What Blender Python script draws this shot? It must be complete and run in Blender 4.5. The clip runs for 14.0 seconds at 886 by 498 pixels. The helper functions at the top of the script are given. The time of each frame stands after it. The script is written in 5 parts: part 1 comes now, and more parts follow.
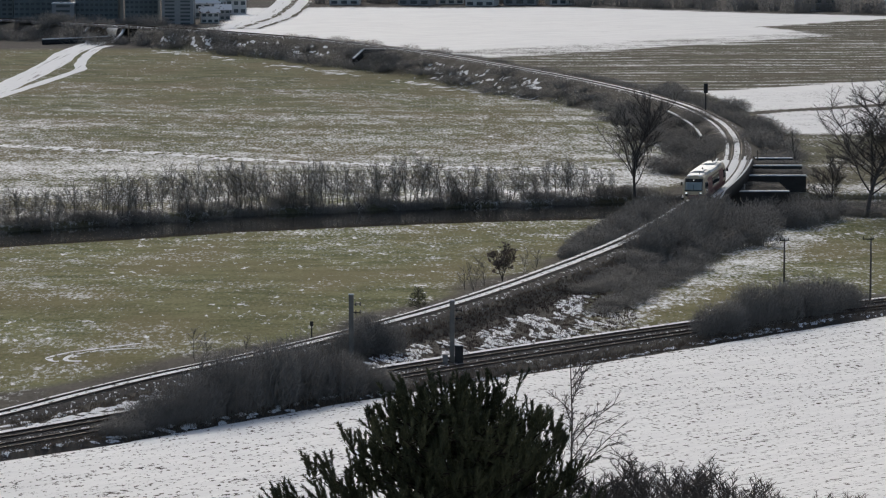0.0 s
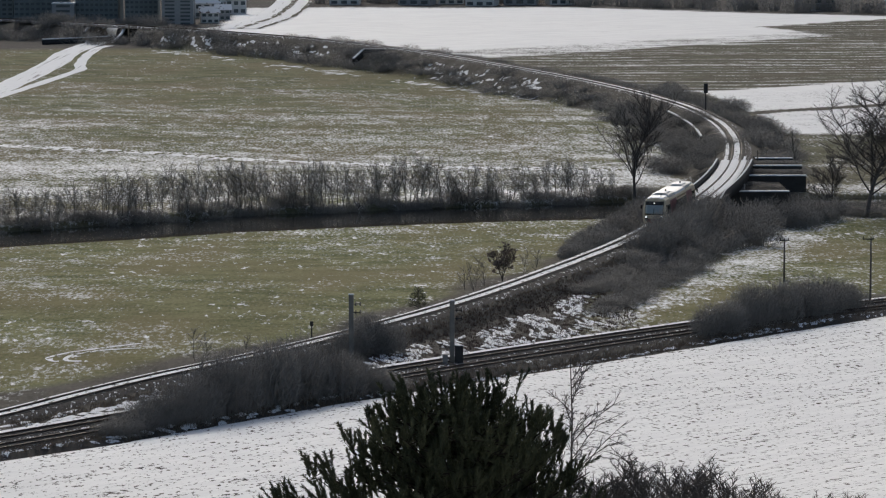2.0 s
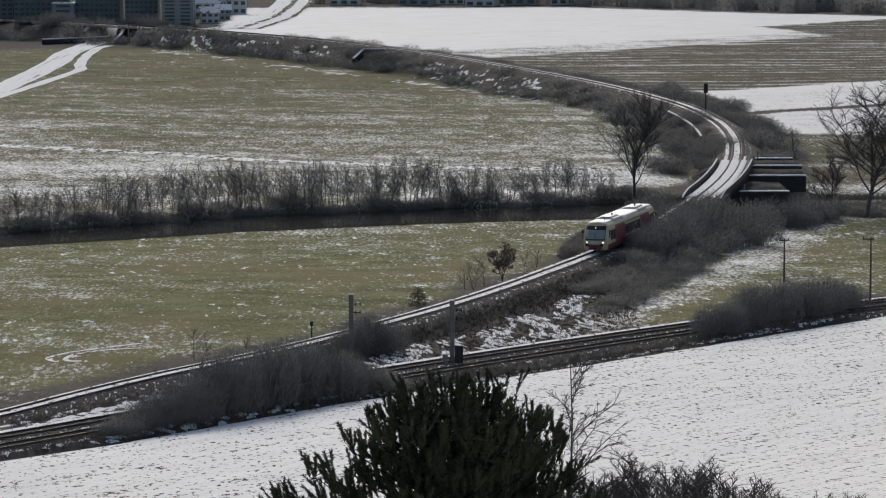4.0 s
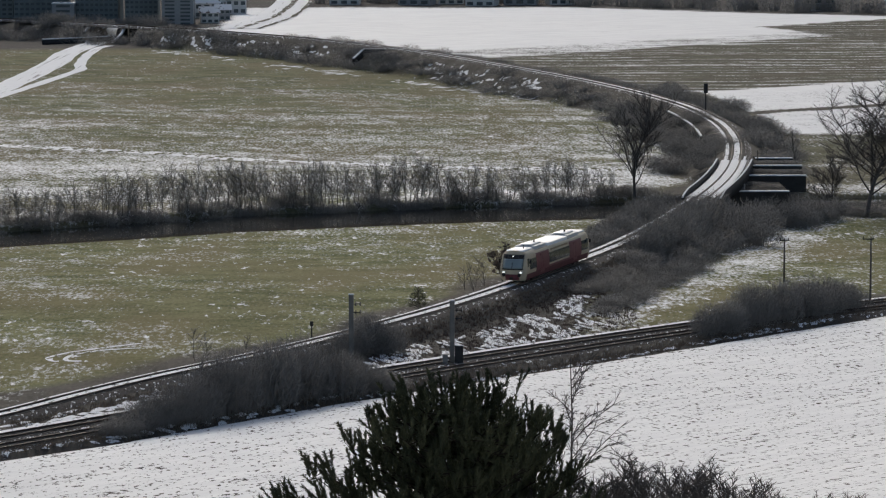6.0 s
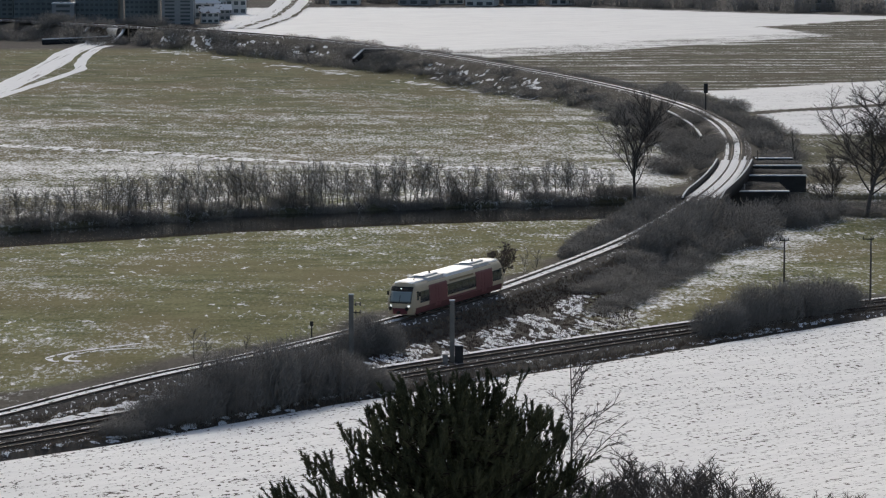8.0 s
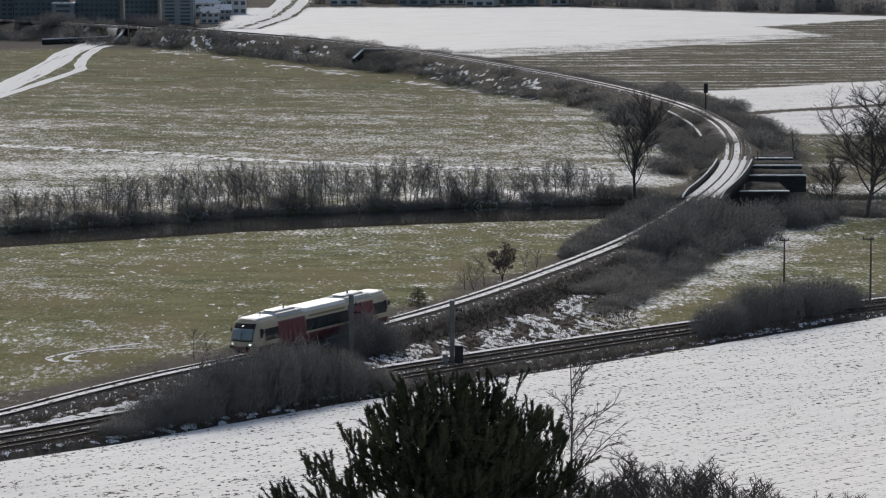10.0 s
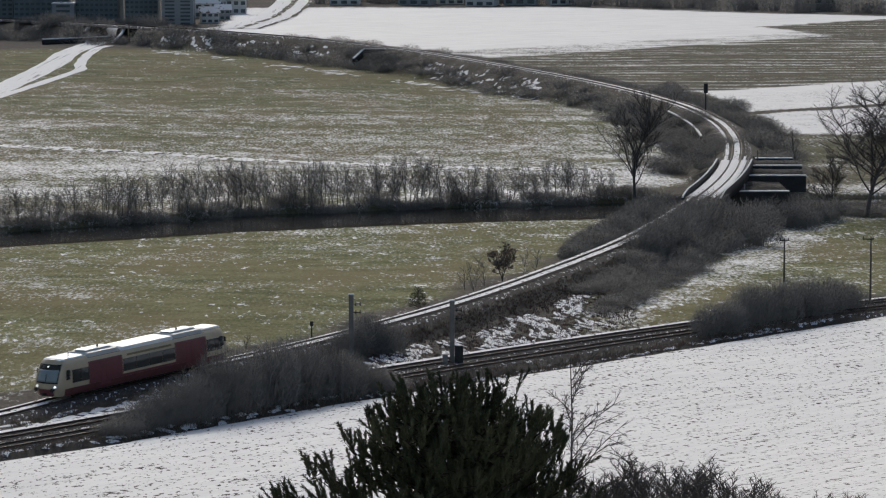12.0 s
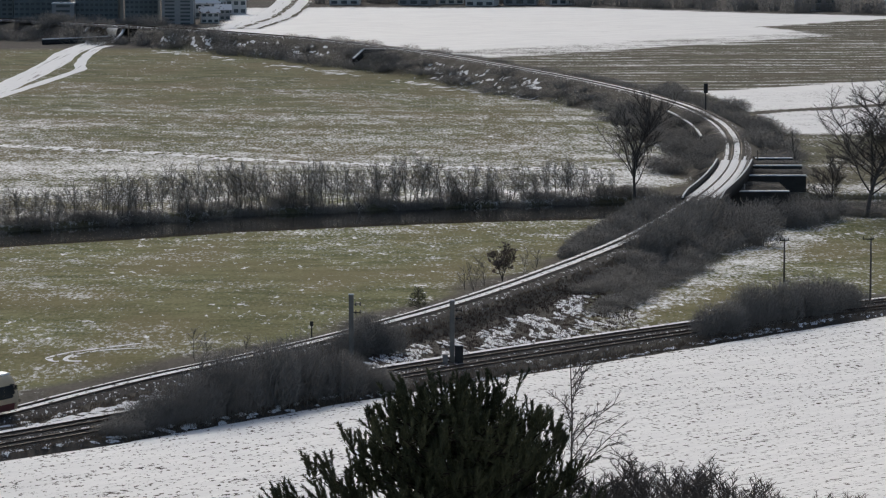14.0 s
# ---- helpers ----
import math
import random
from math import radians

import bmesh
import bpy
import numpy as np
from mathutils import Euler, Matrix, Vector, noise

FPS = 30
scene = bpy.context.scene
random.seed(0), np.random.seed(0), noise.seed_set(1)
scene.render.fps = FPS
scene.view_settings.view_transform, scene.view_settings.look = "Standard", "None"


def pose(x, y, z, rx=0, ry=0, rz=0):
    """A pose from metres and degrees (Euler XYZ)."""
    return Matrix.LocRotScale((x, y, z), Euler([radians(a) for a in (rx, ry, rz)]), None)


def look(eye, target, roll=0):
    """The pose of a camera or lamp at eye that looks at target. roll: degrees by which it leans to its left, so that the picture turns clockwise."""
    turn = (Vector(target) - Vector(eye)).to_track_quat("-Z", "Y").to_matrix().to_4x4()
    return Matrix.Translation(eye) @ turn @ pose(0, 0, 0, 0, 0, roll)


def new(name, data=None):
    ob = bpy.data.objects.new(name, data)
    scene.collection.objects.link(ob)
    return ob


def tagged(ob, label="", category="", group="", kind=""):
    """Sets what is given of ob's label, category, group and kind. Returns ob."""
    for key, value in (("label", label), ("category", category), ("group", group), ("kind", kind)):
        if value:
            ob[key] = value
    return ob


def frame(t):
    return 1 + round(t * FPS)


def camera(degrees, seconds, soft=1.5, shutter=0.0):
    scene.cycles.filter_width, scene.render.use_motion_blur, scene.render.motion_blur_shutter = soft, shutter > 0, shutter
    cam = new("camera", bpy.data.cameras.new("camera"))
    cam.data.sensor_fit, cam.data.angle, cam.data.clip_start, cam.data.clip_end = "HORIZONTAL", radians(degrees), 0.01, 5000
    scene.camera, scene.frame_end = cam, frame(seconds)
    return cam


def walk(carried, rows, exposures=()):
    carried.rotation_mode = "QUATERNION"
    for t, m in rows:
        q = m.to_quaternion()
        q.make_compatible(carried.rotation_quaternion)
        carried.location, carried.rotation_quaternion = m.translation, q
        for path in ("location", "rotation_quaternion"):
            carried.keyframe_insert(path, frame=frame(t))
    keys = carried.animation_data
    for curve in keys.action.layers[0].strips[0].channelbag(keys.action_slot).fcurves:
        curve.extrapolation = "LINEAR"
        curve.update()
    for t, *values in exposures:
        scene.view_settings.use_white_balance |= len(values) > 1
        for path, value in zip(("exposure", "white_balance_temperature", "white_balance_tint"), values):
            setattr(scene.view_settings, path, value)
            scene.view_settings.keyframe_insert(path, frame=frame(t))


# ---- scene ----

# camera: fixed on the hillside, long lens over the valley
EYE = (0.0, 0.0, 46.64)
cam = camera(13.52, 14.0, soft=1.2, shutter=0.5)
VIEW = pose(*EYE, 90 - 6.1225, 0, 0)
walk(cam, [(0.0, VIEW), (14.0, VIEW)], exposures=[(0.0, -0.62, 6360, 8), (14.0, -0.62, 6360, 8)])

# light: hazy winter sun ahead of the camera
SUN_EL, SUN_AZ = radians(31), radians(-7)
to_sun = Vector((math.sin(SUN_AZ) * math.cos(SUN_EL), math.cos(SUN_AZ) * math.cos(SUN_EL), math.sin(SUN_EL)))
world = bpy.data.worlds.new("world")
scene.world = world
world.use_nodes = True
wn = world.node_tree.nodes
sky = wn.new("ShaderNodeTexSky")
sky.sky_type, sky.sun_disc = "NISHITA", False
sky.sun_elevation, sky.sun_rotation = SUN_EL, SUN_AZ
sky.air_density, sky.dust_density, sky.ozone_density = 1.0, 3.5, 1.0
world.node_tree.links.new(sky.outputs[0], wn["Background"].inputs[0])
wn["Background"].inputs[1].default_value = 0.15
sun = new("sun", bpy.data.lights.new("sun", "SUN"))
sun.data.energy, sun.data.angle, sun.data.color = 1.75, radians(2.0), (1.0, 0.97, 0.92)
sun.matrix_world = look((0, 0, 300), Vector((0, 0, 300)) - to_sun)


# ---- materials ----
class Nodes:
    """Short forms for building a node material."""

    def __init__(self, name):
        self.m = bpy.data.materials.new(name)
        self.m.use_nodes = True
        self.t = self.m.node_tree
        self.bsdf = self.t.nodes["Principled BSDF"]

    def put(self, kind, **values):
        n = self.t.nodes.new(kind)
        for key, value in values.items():
            setattr(n, key, value)
        return n

    def link(self, a, b):
        self.t.links.new(a, b)

    def coords(self, scale, local=False, turn=0.0):
        if local:
            src = self.put("ShaderNodeTexCoord").outputs["Object"]
        else:
            src = self.put("ShaderNodeNewGeometry").outputs["Position"]
        if turn:
            spin = self.put("ShaderNodeMapping")
            spin.inputs["Rotation"].default_value = (0, 0, -radians(turn))
            self.link(src, spin.inputs["Vector"])
            src = spin.outputs[0]
        m = self.put("ShaderNodeMapping")
        m.inputs["Scale"].default_value = scale if hasattr(scale, "__len__") else (scale,) * 3
        self.link(src, m.inputs["Vector"])
        return m.outputs[0]

    def noise(self, scale, detail=3, rough=0.55, local=False, turn=0.0):
        n = self.put("ShaderNodeTexNoise")
        n.inputs["Scale"].default_value = 1.0
        n.inputs["Detail"].default_value = detail
        n.inputs["Roughness"].default_value = rough
        self.link(self.coords(scale, local, turn), n.inputs["Vector"])
        return n.outputs["Fac"]

    def ramp(self, src, lo, hi, a=0.0, b=1.0):
        r = self.put("ShaderNodeMapRange")
        for i, value in enumerate((lo, hi, a, b)):
            r.inputs[1 + i].default_value = value
        self.link(src, r.inputs[0])
        return r.outputs[0]

    def maths(self, op, a, b):
        n = self.put("ShaderNodeMath", operation=op)
        for i, s in enumerate((a, b)):
            if hasattr(s, "node"):
                self.link(s, n.inputs[i])
            else:
                n.inputs[i].default_value = s
        return n.outputs[0]

    def mix(self, fac, a, b):
        n = self.put("ShaderNodeMix", data_type="RGBA")
        for s, sock in ((fac, n.inputs[0]), (a, n.inputs[6]), (b, n.inputs[7])):
            if hasattr(s, "node"):
                self.link(s, sock)
            else:
                sock.default_value = (*s, 1) if hasattr(s, "__len__") else s
        return n.outputs[2]

    def bump(self, src, strength, dist):
        b = self.put("ShaderNodeBump")
        b.inputs["Strength"].default_value, b.inputs["Distance"].default_value = strength, dist
        self.link(src, b.inputs["Height"])
        self.link(b.outputs[0], self.bsdf.inputs["Normal"])

    def done(self, color, rough=0.8, metal=0.0, spec=0.3):
        for s, sock in ((color, "Base Color"), (rough, "Roughness"), (metal, "Metallic"), (spec, "Specular IOR Level")):
            if hasattr(s, "node"):
                self.link(s, self.bsdf.inputs[sock])
            else:
                self.bsdf.inputs[sock].default_value = (*s, 1) if hasattr(s, "__len__") else s
        return self.m


def plain(name, a, b, scale=2.0, rough=0.8, metal=0.0, bump=0.0, local=False, spec=0.3, vary=0.0):
    """Two tones mixed at two scales, with fine relief; vary: brightness changes from piece to piece."""
    n = Nodes(name)
    f1, f2 = n.noise(scale, 4, 0.6, local), n.noise(scale * 0.21, 2, 0.5, local)
    f = n.ramp(n.maths("ADD", f1, f2), 0.7, 1.3)
    col = n.mix(f, a, b)
    if vary:
        rnd = n.put("ShaderNodeObjectInfo").outputs["Random"]
        col = n.mix(n.ramp(rnd, 0, 1, 0, vary), col, tuple(0.25 * c for c in a))
    if bump:
        n.bump(f1, 0.6, bump)
    return n.done(col, rough, metal, spec)


def snowy(name, under_a, under_b, cover, scale, rough=0.9):
    """A surface with broken snow on it; cover: how much of it is white."""
    n = Nodes(name)
    f = n.noise(scale, 4, 0.62)
    base = n.mix(n.ramp(n.noise(tuple(2.3 * s for s in scale), 3), 0.3, 0.7), under_a, under_b)
    white = n.ramp(n.maths("ADD", n.ramp(f, 0.3, 0.7), cover - 1), 0.0, 0.12)
    col = n.mix(white, base, n.mix(n.noise(0.6, 2), (0.76, 0.76, 0.765), (0.87, 0.87, 0.87)))
    n.bump(f, 0.4, 0.08)
    return n.done(col, n.ramp(white, 0, 1, rough, 0.8), 0.0, n.ramp(white, 0, 1, 0.04, 0.15))


def ground_material():
    n = Nodes("winter_ground")
    at = n.put("ShaderNodeAttribute", attribute_name="zones")
    sep = n.put("ShaderNodeSeparateColor")
    n.link(at.outputs["Color"], sep.inputs[0])
    cover, brown, stripe, field = sep.outputs[0], sep.outputs[1], sep.outputs[2], at.outputs["Alpha"]
    fine = n.noise((2.4, 0.70, 1.0), 5, 0.70)
    clump = n.noise((0.30, 0.13, 0.3), 4, 0.62, turn=8)
    streak = n.noise((0.035, 0.16, 0.1), 3, 0.6, turn=-6)
    mid = n.noise((0.14, 0.24, 0.3), 4, 0.6)
    big = n.noise((0.05, 0.022, 0.05), 3, 0.5)
    tuft = n.noise((2.6, 0.8, 2.0), 4, 0.65)
    grass = n.mix(n.ramp(n.maths("ADD", mid, tuft), 0.84, 1.16), (0.082, 0.094, 0.026), (0.220, 0.218, 0.092))
    straw = n.mix(tuft, (0.145, 0.120, 0.046), (0.235, 0.200, 0.092))
    grass = n.mix(n.ramp(big, 0.42, 0.62, 0.0, 0.8), grass, straw)
    soil = n.mix(n.ramp(n.maths("ADD", mid, tuft), 0.75, 1.25), (0.052, 0.046, 0.042), (0.110, 0.098, 0.087))
    base = n.mix(brown, grass, soil)
    # furrows of the ploughed land
    wave = n.put("ShaderNodeTexWave", wave_type="BANDS", bands_direction="Y")
    wave.inputs["Scale"].default_value, wave.inputs["Distortion"].default_value = 1.0, 6.0
    wave.inputs["Detail"].default_value, wave.inputs["Detail Scale"].default_value = 4.0, 0.6
    n.link(n.coords((0.004, 0.032, 0.01), turn=6), wave.inputs["Vector"])
    drill = n.noise((0.010, 0.20, 0.1), 4, 0.7, turn=5)
    ridges = n.maths("ADD", n.maths("MULTIPLY", wave.outputs["Fac"], 0.45), n.maths("MULTIPLY", drill, 2.0))
    lines = n.maths("MULTIPLY", n.maths("SUBTRACT", ridges, 1.22), n.maths("MULTIPLY", stripe, 1.3))
    blend = n.maths("ADD", n.maths("ADD", n.maths("MULTIPLY", fine, 0.60), n.maths("MULTIPLY", clump, 0.24)), n.maths("MULTIPLY", streak, 0.16))
    spread = n.ramp(blend, 0.365, 0.635)
    drift = n.ramp(n.noise((0.030, 0.045, 0.05), 3, 0.5), 0.3, 0.7, -0.16, 0.16)
    amount = n.maths("ADD", n.maths("ADD", spread, n.maths("ADD", cover, drift)), n.maths("SUBTRACT", lines, 1.0))
    # crisp clumps among the thin snow
    lump = n.noise((1.0, 0.30, 0.5), 4, 0.62, turn=5)
    lump = n.maths("ADD", lump, n.maths("MULTIPLY", n.maths("ADD", n.maths("SUBTRACT", clump, 0.62), n.maths("MULTIPLY", cover, 0.30)), 0.45))
    white = n.maths("MAXIMUM", n.ramp(amount, 0.0, 0.50), n.ramp(n.maths("SUBTRACT", lump, n.maths("MULTIPLY", n.maths("ADD", stripe, brown), 0.12)), 0.625, 0.675))
    # clods and stubble breaking through the snow of the tilled field, row by row
    clod = n.noise((2.5, 0.95, 1.0), 3, 0.64, turn=6)
    group_ = n.noise((0.22, 0.5, 0.3), 3, 0.55, turn=49)
    row = n.noise((0.03, 1.3, 0.3), 2, 0.5, turn=49)
    tilled = n.maths("ADD", n.maths("ADD", n.maths("MULTIPLY", clod, 0.70), n.maths("MULTIPLY", group_, 0.20)), n.maths("MULTIPLY", row, 0.10))
    tilled = n.ramp(tilled, 0.405, 0.440, 0.0, 1.0)
    mixed = n.put("ShaderNodeMix", data_type="FLOAT")
    for sock, src in ((0, field), (2, white), (3, tilled)):
        n.link(src, mixed.inputs[sock])
    white = mixed.outputs[0]
    snow = n.mix(n.ramp(n.maths("ADD", mid, row), 0.7, 1.3), (0.68, 0.68, 0.69), (0.80, 0.80, 0.80))
    n.bump(n.maths("ADD", n.maths("ADD", fine, tuft), row), 0.6, 0.14)
    return n.done(n.mix(white, base, snow), n.ramp(white, 0, 1, 0.95, 0.7), 0.0, n.ramp(white, 0, 1, 0.10, 0.25))


GROUND = ground_material()
BALLAST = snowy("ballast", (0.05, 0.045, 0.041), (0.13, 0.115, 0.105), 0.30, (3.0, 1.2, 2.0))
SNOW = snowy("trodden_snow", (0.06, 0.05, 0.045), (0.11, 0.10, 0.09), 0.80, (1.9, 0.9, 1.5))
ROADSNOW = snowy("road_snow", (0.22, 0.21, 0.20), (0.50, 0.49, 0.48), 0.90, (1.6, 0.03, 0.5))
CAP = snowy("snow_cap", (0.20, 0.19, 0.18), (0.3, 0.29, 0.28), 0.99, (1.0, 1.0, 1.0))
RAIL = plain("rail_steel", (0.05, 0.036, 0.030), (0.10, 0.075, 0.06), 4, 0.55, 0.5)
SLEEPER = plain("sleeper", (0.055, 0.05, 0.045), (0.12, 0.11, 0.10), 3, 0.9)
# bare and thicket twigs: tone raised to put haze into the colour
TWIG = plain("hazed_bare_twigs", (0.21, 0.195, 0.170), (0.31, 0.288, 0.252), 1.2, 0.9, vary=0.3)
THICKET = plain("hazed_thicket_twigs", (0.230, 0.211, 0.188), (0.320, 0.296, 0.266), 1.2, 0.95, vary=0.2, spec=0.05)
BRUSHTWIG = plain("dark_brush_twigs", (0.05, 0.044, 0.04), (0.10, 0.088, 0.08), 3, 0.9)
PINEBARK = plain("pine_bark", (0.025, 0.020, 0.016), (0.05, 0.04, 0.032), 3, 0.95, spec=0.05)
BARK = plain("dark_bark", (0.075, 0.068, 0.062), (0.14, 0.125, 0.115), 3, 0.9, bump=0.02)
CONCRETE = plain("weathered_concrete", (0.20, 0.19, 0.18), (0.34, 0.33, 0.31), 1.5, 0.9, bump=0.01)
DARKSTEEL = plain("dark_painted_steel", (0.035, 0.036, 0.038), (0.065, 0.065, 0.065), 2, 0.85, spec=0.05)
WOODPOLE = plain("weathered_pole", (0.10, 0.085, 0.07), (0.19, 0.17, 0.15), 3, 0.9)
NEEDLE = plain("pine_needles", (0.045, 0.050, 0.026), (0.10, 0.105, 0.056), 5, 0.6, spec=0.2)
DRY = plain("dry_leaves", (0.19, 0.145, 0.125), (0.29, 0.230, 0.200), 4, 0.9)


# ---- geometry helpers ----
def mesh_of(name, verts, faces, mats, smooth=False):
    me = bpy.data.meshes.new(name)
    if isinstance(faces, np.ndarray):
        me.vertices.add(len(verts)), me.loops.add(faces.size), me.polygons.add(len(faces))
        me.vertices.foreach_set("co", np.asarray(verts, np.float32).ravel())
        me.loops.foreach_set("vertex_index", faces.astype(np.int32).ravel())
        me.polygons.foreach_set("loop_start", np.arange(0, faces.size, faces.shape[1], dtype=np.int32))
    else:
        me.from_pydata([tuple(map(float, p)) for p in verts], [], [tuple(map(int, f)) for f in faces])
    for m in mats if isinstance(mats, (list, tuple)) else [mats]:
        me.materials.append(m)
    if smooth:
        me.polygons.foreach_set("use_smooth", [True] * len(me.polygons))
    me.update(calc_edges=True)
    return me


def attach(name, me, parent=None, label="", m=None):
    ob = new(name, me)
    if parent:
        ob.parent = parent
    if m is not None:
        ob.matrix_basis = m
    return tagged(ob, label) if label else ob


def part(name, bm, material, parent, label="", smooth=False):
    me = bpy.data.meshes.new(name)
    bmesh.ops.recalc_face_normals(bm, faces=bm.faces)
    bm.to_mesh(me)
    bm.free()
    me.materials.append(material)
    if smooth:
        me.polygons.foreach_set("use_smooth", [True] * len(me.polygons))
    return attach(name, me, parent, label)


def box(size, at=(0, 0, 0), bevel=0.0, turn=None, bm=None):
    bm = bm or bmesh.new()
    m = Matrix.Translation(at) @ (turn or Matrix()) @ Matrix.Diagonal((*size, 1))
    got = bmesh.ops.create_cube(bm, size=1.0, matrix=m)
    if bevel:
        edges = list({e for v in got["verts"] for e in v.link_edges})
        bmesh.ops.bevel(bm, geom=edges, offset=bevel, segments=2, affect="EDGES", profile=0.5)
    return bm


def rod(a, b, r, r2=None, sides=8, bm=None):
    bm = bm or bmesh.new()
    a, b = Vector(a), Vector(b)
    m = Matrix.Translation((a + b) / 2) @ (b - a).to_track_quat("Z", "Y").to_matrix().to_4x4()
    bmesh.ops.create_cone(bm, cap_ends=True, segments=sides, radius1=r, radius2=r if r2 is None else r2, depth=(b - a).length, matrix=m)
    return bm


def thing(name, m, label, category, group="", kind=""):
    ob = new(name)
    ob.empty_display_size = 0.5
    ob.matrix_world = m
    return tagged(ob, label, category, group, kind)


def spline(points, step):
    """Even points along a smooth line through the given ones."""
    p = np.array(points, float)
    p = np.vstack([2 * p[0] - p[1], p, 2 * p[-1] - p[-2]])
    out = []
    for i in range(1, len(p) - 2):
        u = np.linspace(0, 1, 40, endpoint=False)[:, None]
        a, b, c, d = p[i - 1], p[i], p[i + 1], p[i + 2]
        out.append(0.5 * (2 * b + (c - a) * u + (2 * a - 5 * b + 4 * c - d) * u * u + (3 * b - a - 3 * c + d) * u ** 3))
    out = np.vstack(out + [p[-2][None]])
    s = np.concatenate([[0], np.cumsum(np.hypot(*np.diff(out, axis=0)[:, :2].T))])
    q = np.arange(0, s[-1], step)
    return np.stack([np.interp(q, s, out[:, k]) for k in range(out.shape[1])], 1)


def normals(line):
    d = np.gradient(line[:, :2], axis=0)
    d /= np.hypot(d[:, 0], d[:, 1])[:, None]
    return np.stack([d[:, 1], -d[:, 0]], 1)


# ---- lines of the plan ----
BRANCH = [(-64, 272), (-51, 293.2), (-37.7, 314.7), (-27.2, 332.4), (-12.6, 354.0), (0.9, 382.4), (13.8, 418.7), (25.0, 456.3), (35.2, 503), (41.6, 541),
          (45.6, 578), (47.6, 612), (47.4, 647), (43.6, 689), (32.5, 745), (14.2, 808), (-10, 878), (-40, 936), (-83, 992), (-150, 1060)]
MAIN_A = [(-90, 236), (-60, 272), (-36.1, 301), (-5.2, 340.2), (24.8, 373), (47.0, 393.4), (80, 420)]
MAIN_B = [(-90, 230), (-60, 266), (-35.6, 295.6), (-4.8, 334.4), (24.7, 367.4), (46.6, 387.6), (80, 413)]
EDGE = [(-200, 180), (-100, 226), (-35.1, 292.3), (-26.9, 300.8), (-9.1, 323.3), (17.0, 351.7), (35.0, 372.3), (46.2, 385.0), (80, 408), (200, 470)]
RIVER = [(-300, 440), (-120, 452), (-80, 466), (-55, 480), (-28, 501), (0, 512), (20, 518), (40, 524), (70, 528), (130, 515), (300, 500)]
WIDE = 13.0
WATER = -3.95
branch = spline(BRANCH, 0.5)
main_a, main_b = spline(MAIN_A, 0.5), spline(MAIN_B, 0.5)


def rail_z(y):
    """The branch line falls gently towards the main line."""
    return np.interp(y, [272, 293, 315, 322, 332, 343, 354, 369], [-1.6, -1.5, -1.15, -0.95, -0.7, -0.42, -0.18, 0.0])


def ramp01(v, a, b):
    u = np.clip((v - a) / (b - a), 0, 1)
    return u * u * (3 - 2 * u)


def line_distance(x, y, line):
    if x.size < 200:
        p, nn = line[::3, :2], normals(line)[::3]
        dx, dy = x.ravel()[:, None] - p[:, 0], y.ravel()[:, None] - p[:, 1]
        d = np.hypot(dx, dy)
        k = d.argmin(1)
        i = np.arange(len(k))
        sg = dx[i, k] * nn[k, 0] + dy[i, k] * nn[k, 1]
        return np.where(d[i, k] < 4.0, sg, np.copysign(d[i, k], sg)).reshape(x.shape)
    return line_distance_many(x, y, line)


def line_distance_many(x, y, line):
    """Signed distance to a line (plus: on its right, going along it) and the place of the nearest point."""
    best, sign = np.full(x.shape, 1e9), np.zeros(x.shape)
    p, nn = line[::6, :2], normals(line)[::6]
    for (px, py), (nx, ny) in zip(p, nn):
        dx, dy = x - px, y - py
        d = np.hypot(dx, dy)
        near = d < best
        best = np.where(near, d, best)
        sign = np.where(near, dx * nx + dy * ny, sign)
    return np.where(best < 4.0, sign, np.copysign(best, sign))


def river_offset(x, y):
    r = np.array(RIVER)
    return y - np.interp(x, r[:, 0], r[:, 1])


def edge_offset(x, y):
    r = np.array(EDGE)
    return y - np.interp(x, r[:, 0], r[:, 1])


def height(x, y, db=None):
    """The ground's height."""
    x, y = np.asarray(x, float), np.asarray(y, float)
    if db is None:
        db = line_distance(x, y, branch)
    low = -1.6 - 1.6 * ramp01(y, 395, 480) - 1.5 * ramp01(y, 640, 820)
    outer = -1.6 - 1.6 * ramp01(y, 395, 480) + 2.0 * ramp01(y, 560, 720)
    z = np.where(db > 0, low + (outer - low) * ramp01(db, 0, 6), low)
    z = z + 0.12 * np.sin(x * 0.11 + 1.3) * np.sin(y * 0.031)
    # river bed
    ro = np.abs(river_offset(x, y))
    z = z - (z + 5.0) * (1 - ramp01(ro, WIDE - 1.5, WIDE + 2.5))
    # banks of the two lines
    ad = np.abs(db)
    bank = rail_z(y) - 0.45 - np.maximum(ad - 2.3, 0) / 1.9
    over = ramp01(np.abs(y - 531), 27, 29) * np.where(y > 960, ramp01(np.abs(x + 88.5), 5, 6.5), 1)
    z = np.where((bank > z) & (over > 0.5), bank, z)
    dm = np.minimum(np.abs(line_distance(x, y, main_a)), np.abs(line_distance(x, y, main_b)))
    z = np.maximum(z, np.where(y < 440, -1.2 - np.maximum(dm - 2.4, 0) / 2.2, -99))
    # hillside below the camera
    e = -edge_offset(x, y)
    rise = np.interp(e, [0, 1.2, 30, 70, 110, 160, 210, 260, 288, 333, 600], [0, 0.0, 1.3, 3.6, 7, 13.5, 21, 29, 34.5, 46.2, 80])
    near = np.interp(e, [-0.5, 0.0, 0.6, 1.4], [0, -0.5, -0.3, 0])
    # wooded hills behind the town
    z = z + np.interp(y, [1240, 1400, 1900, 2600, 3600, 4700], [0, 30, 205, 320, 400, 430])
    return np.where(e > 0, np.maximum(z, -1.45) + rise, z) + near


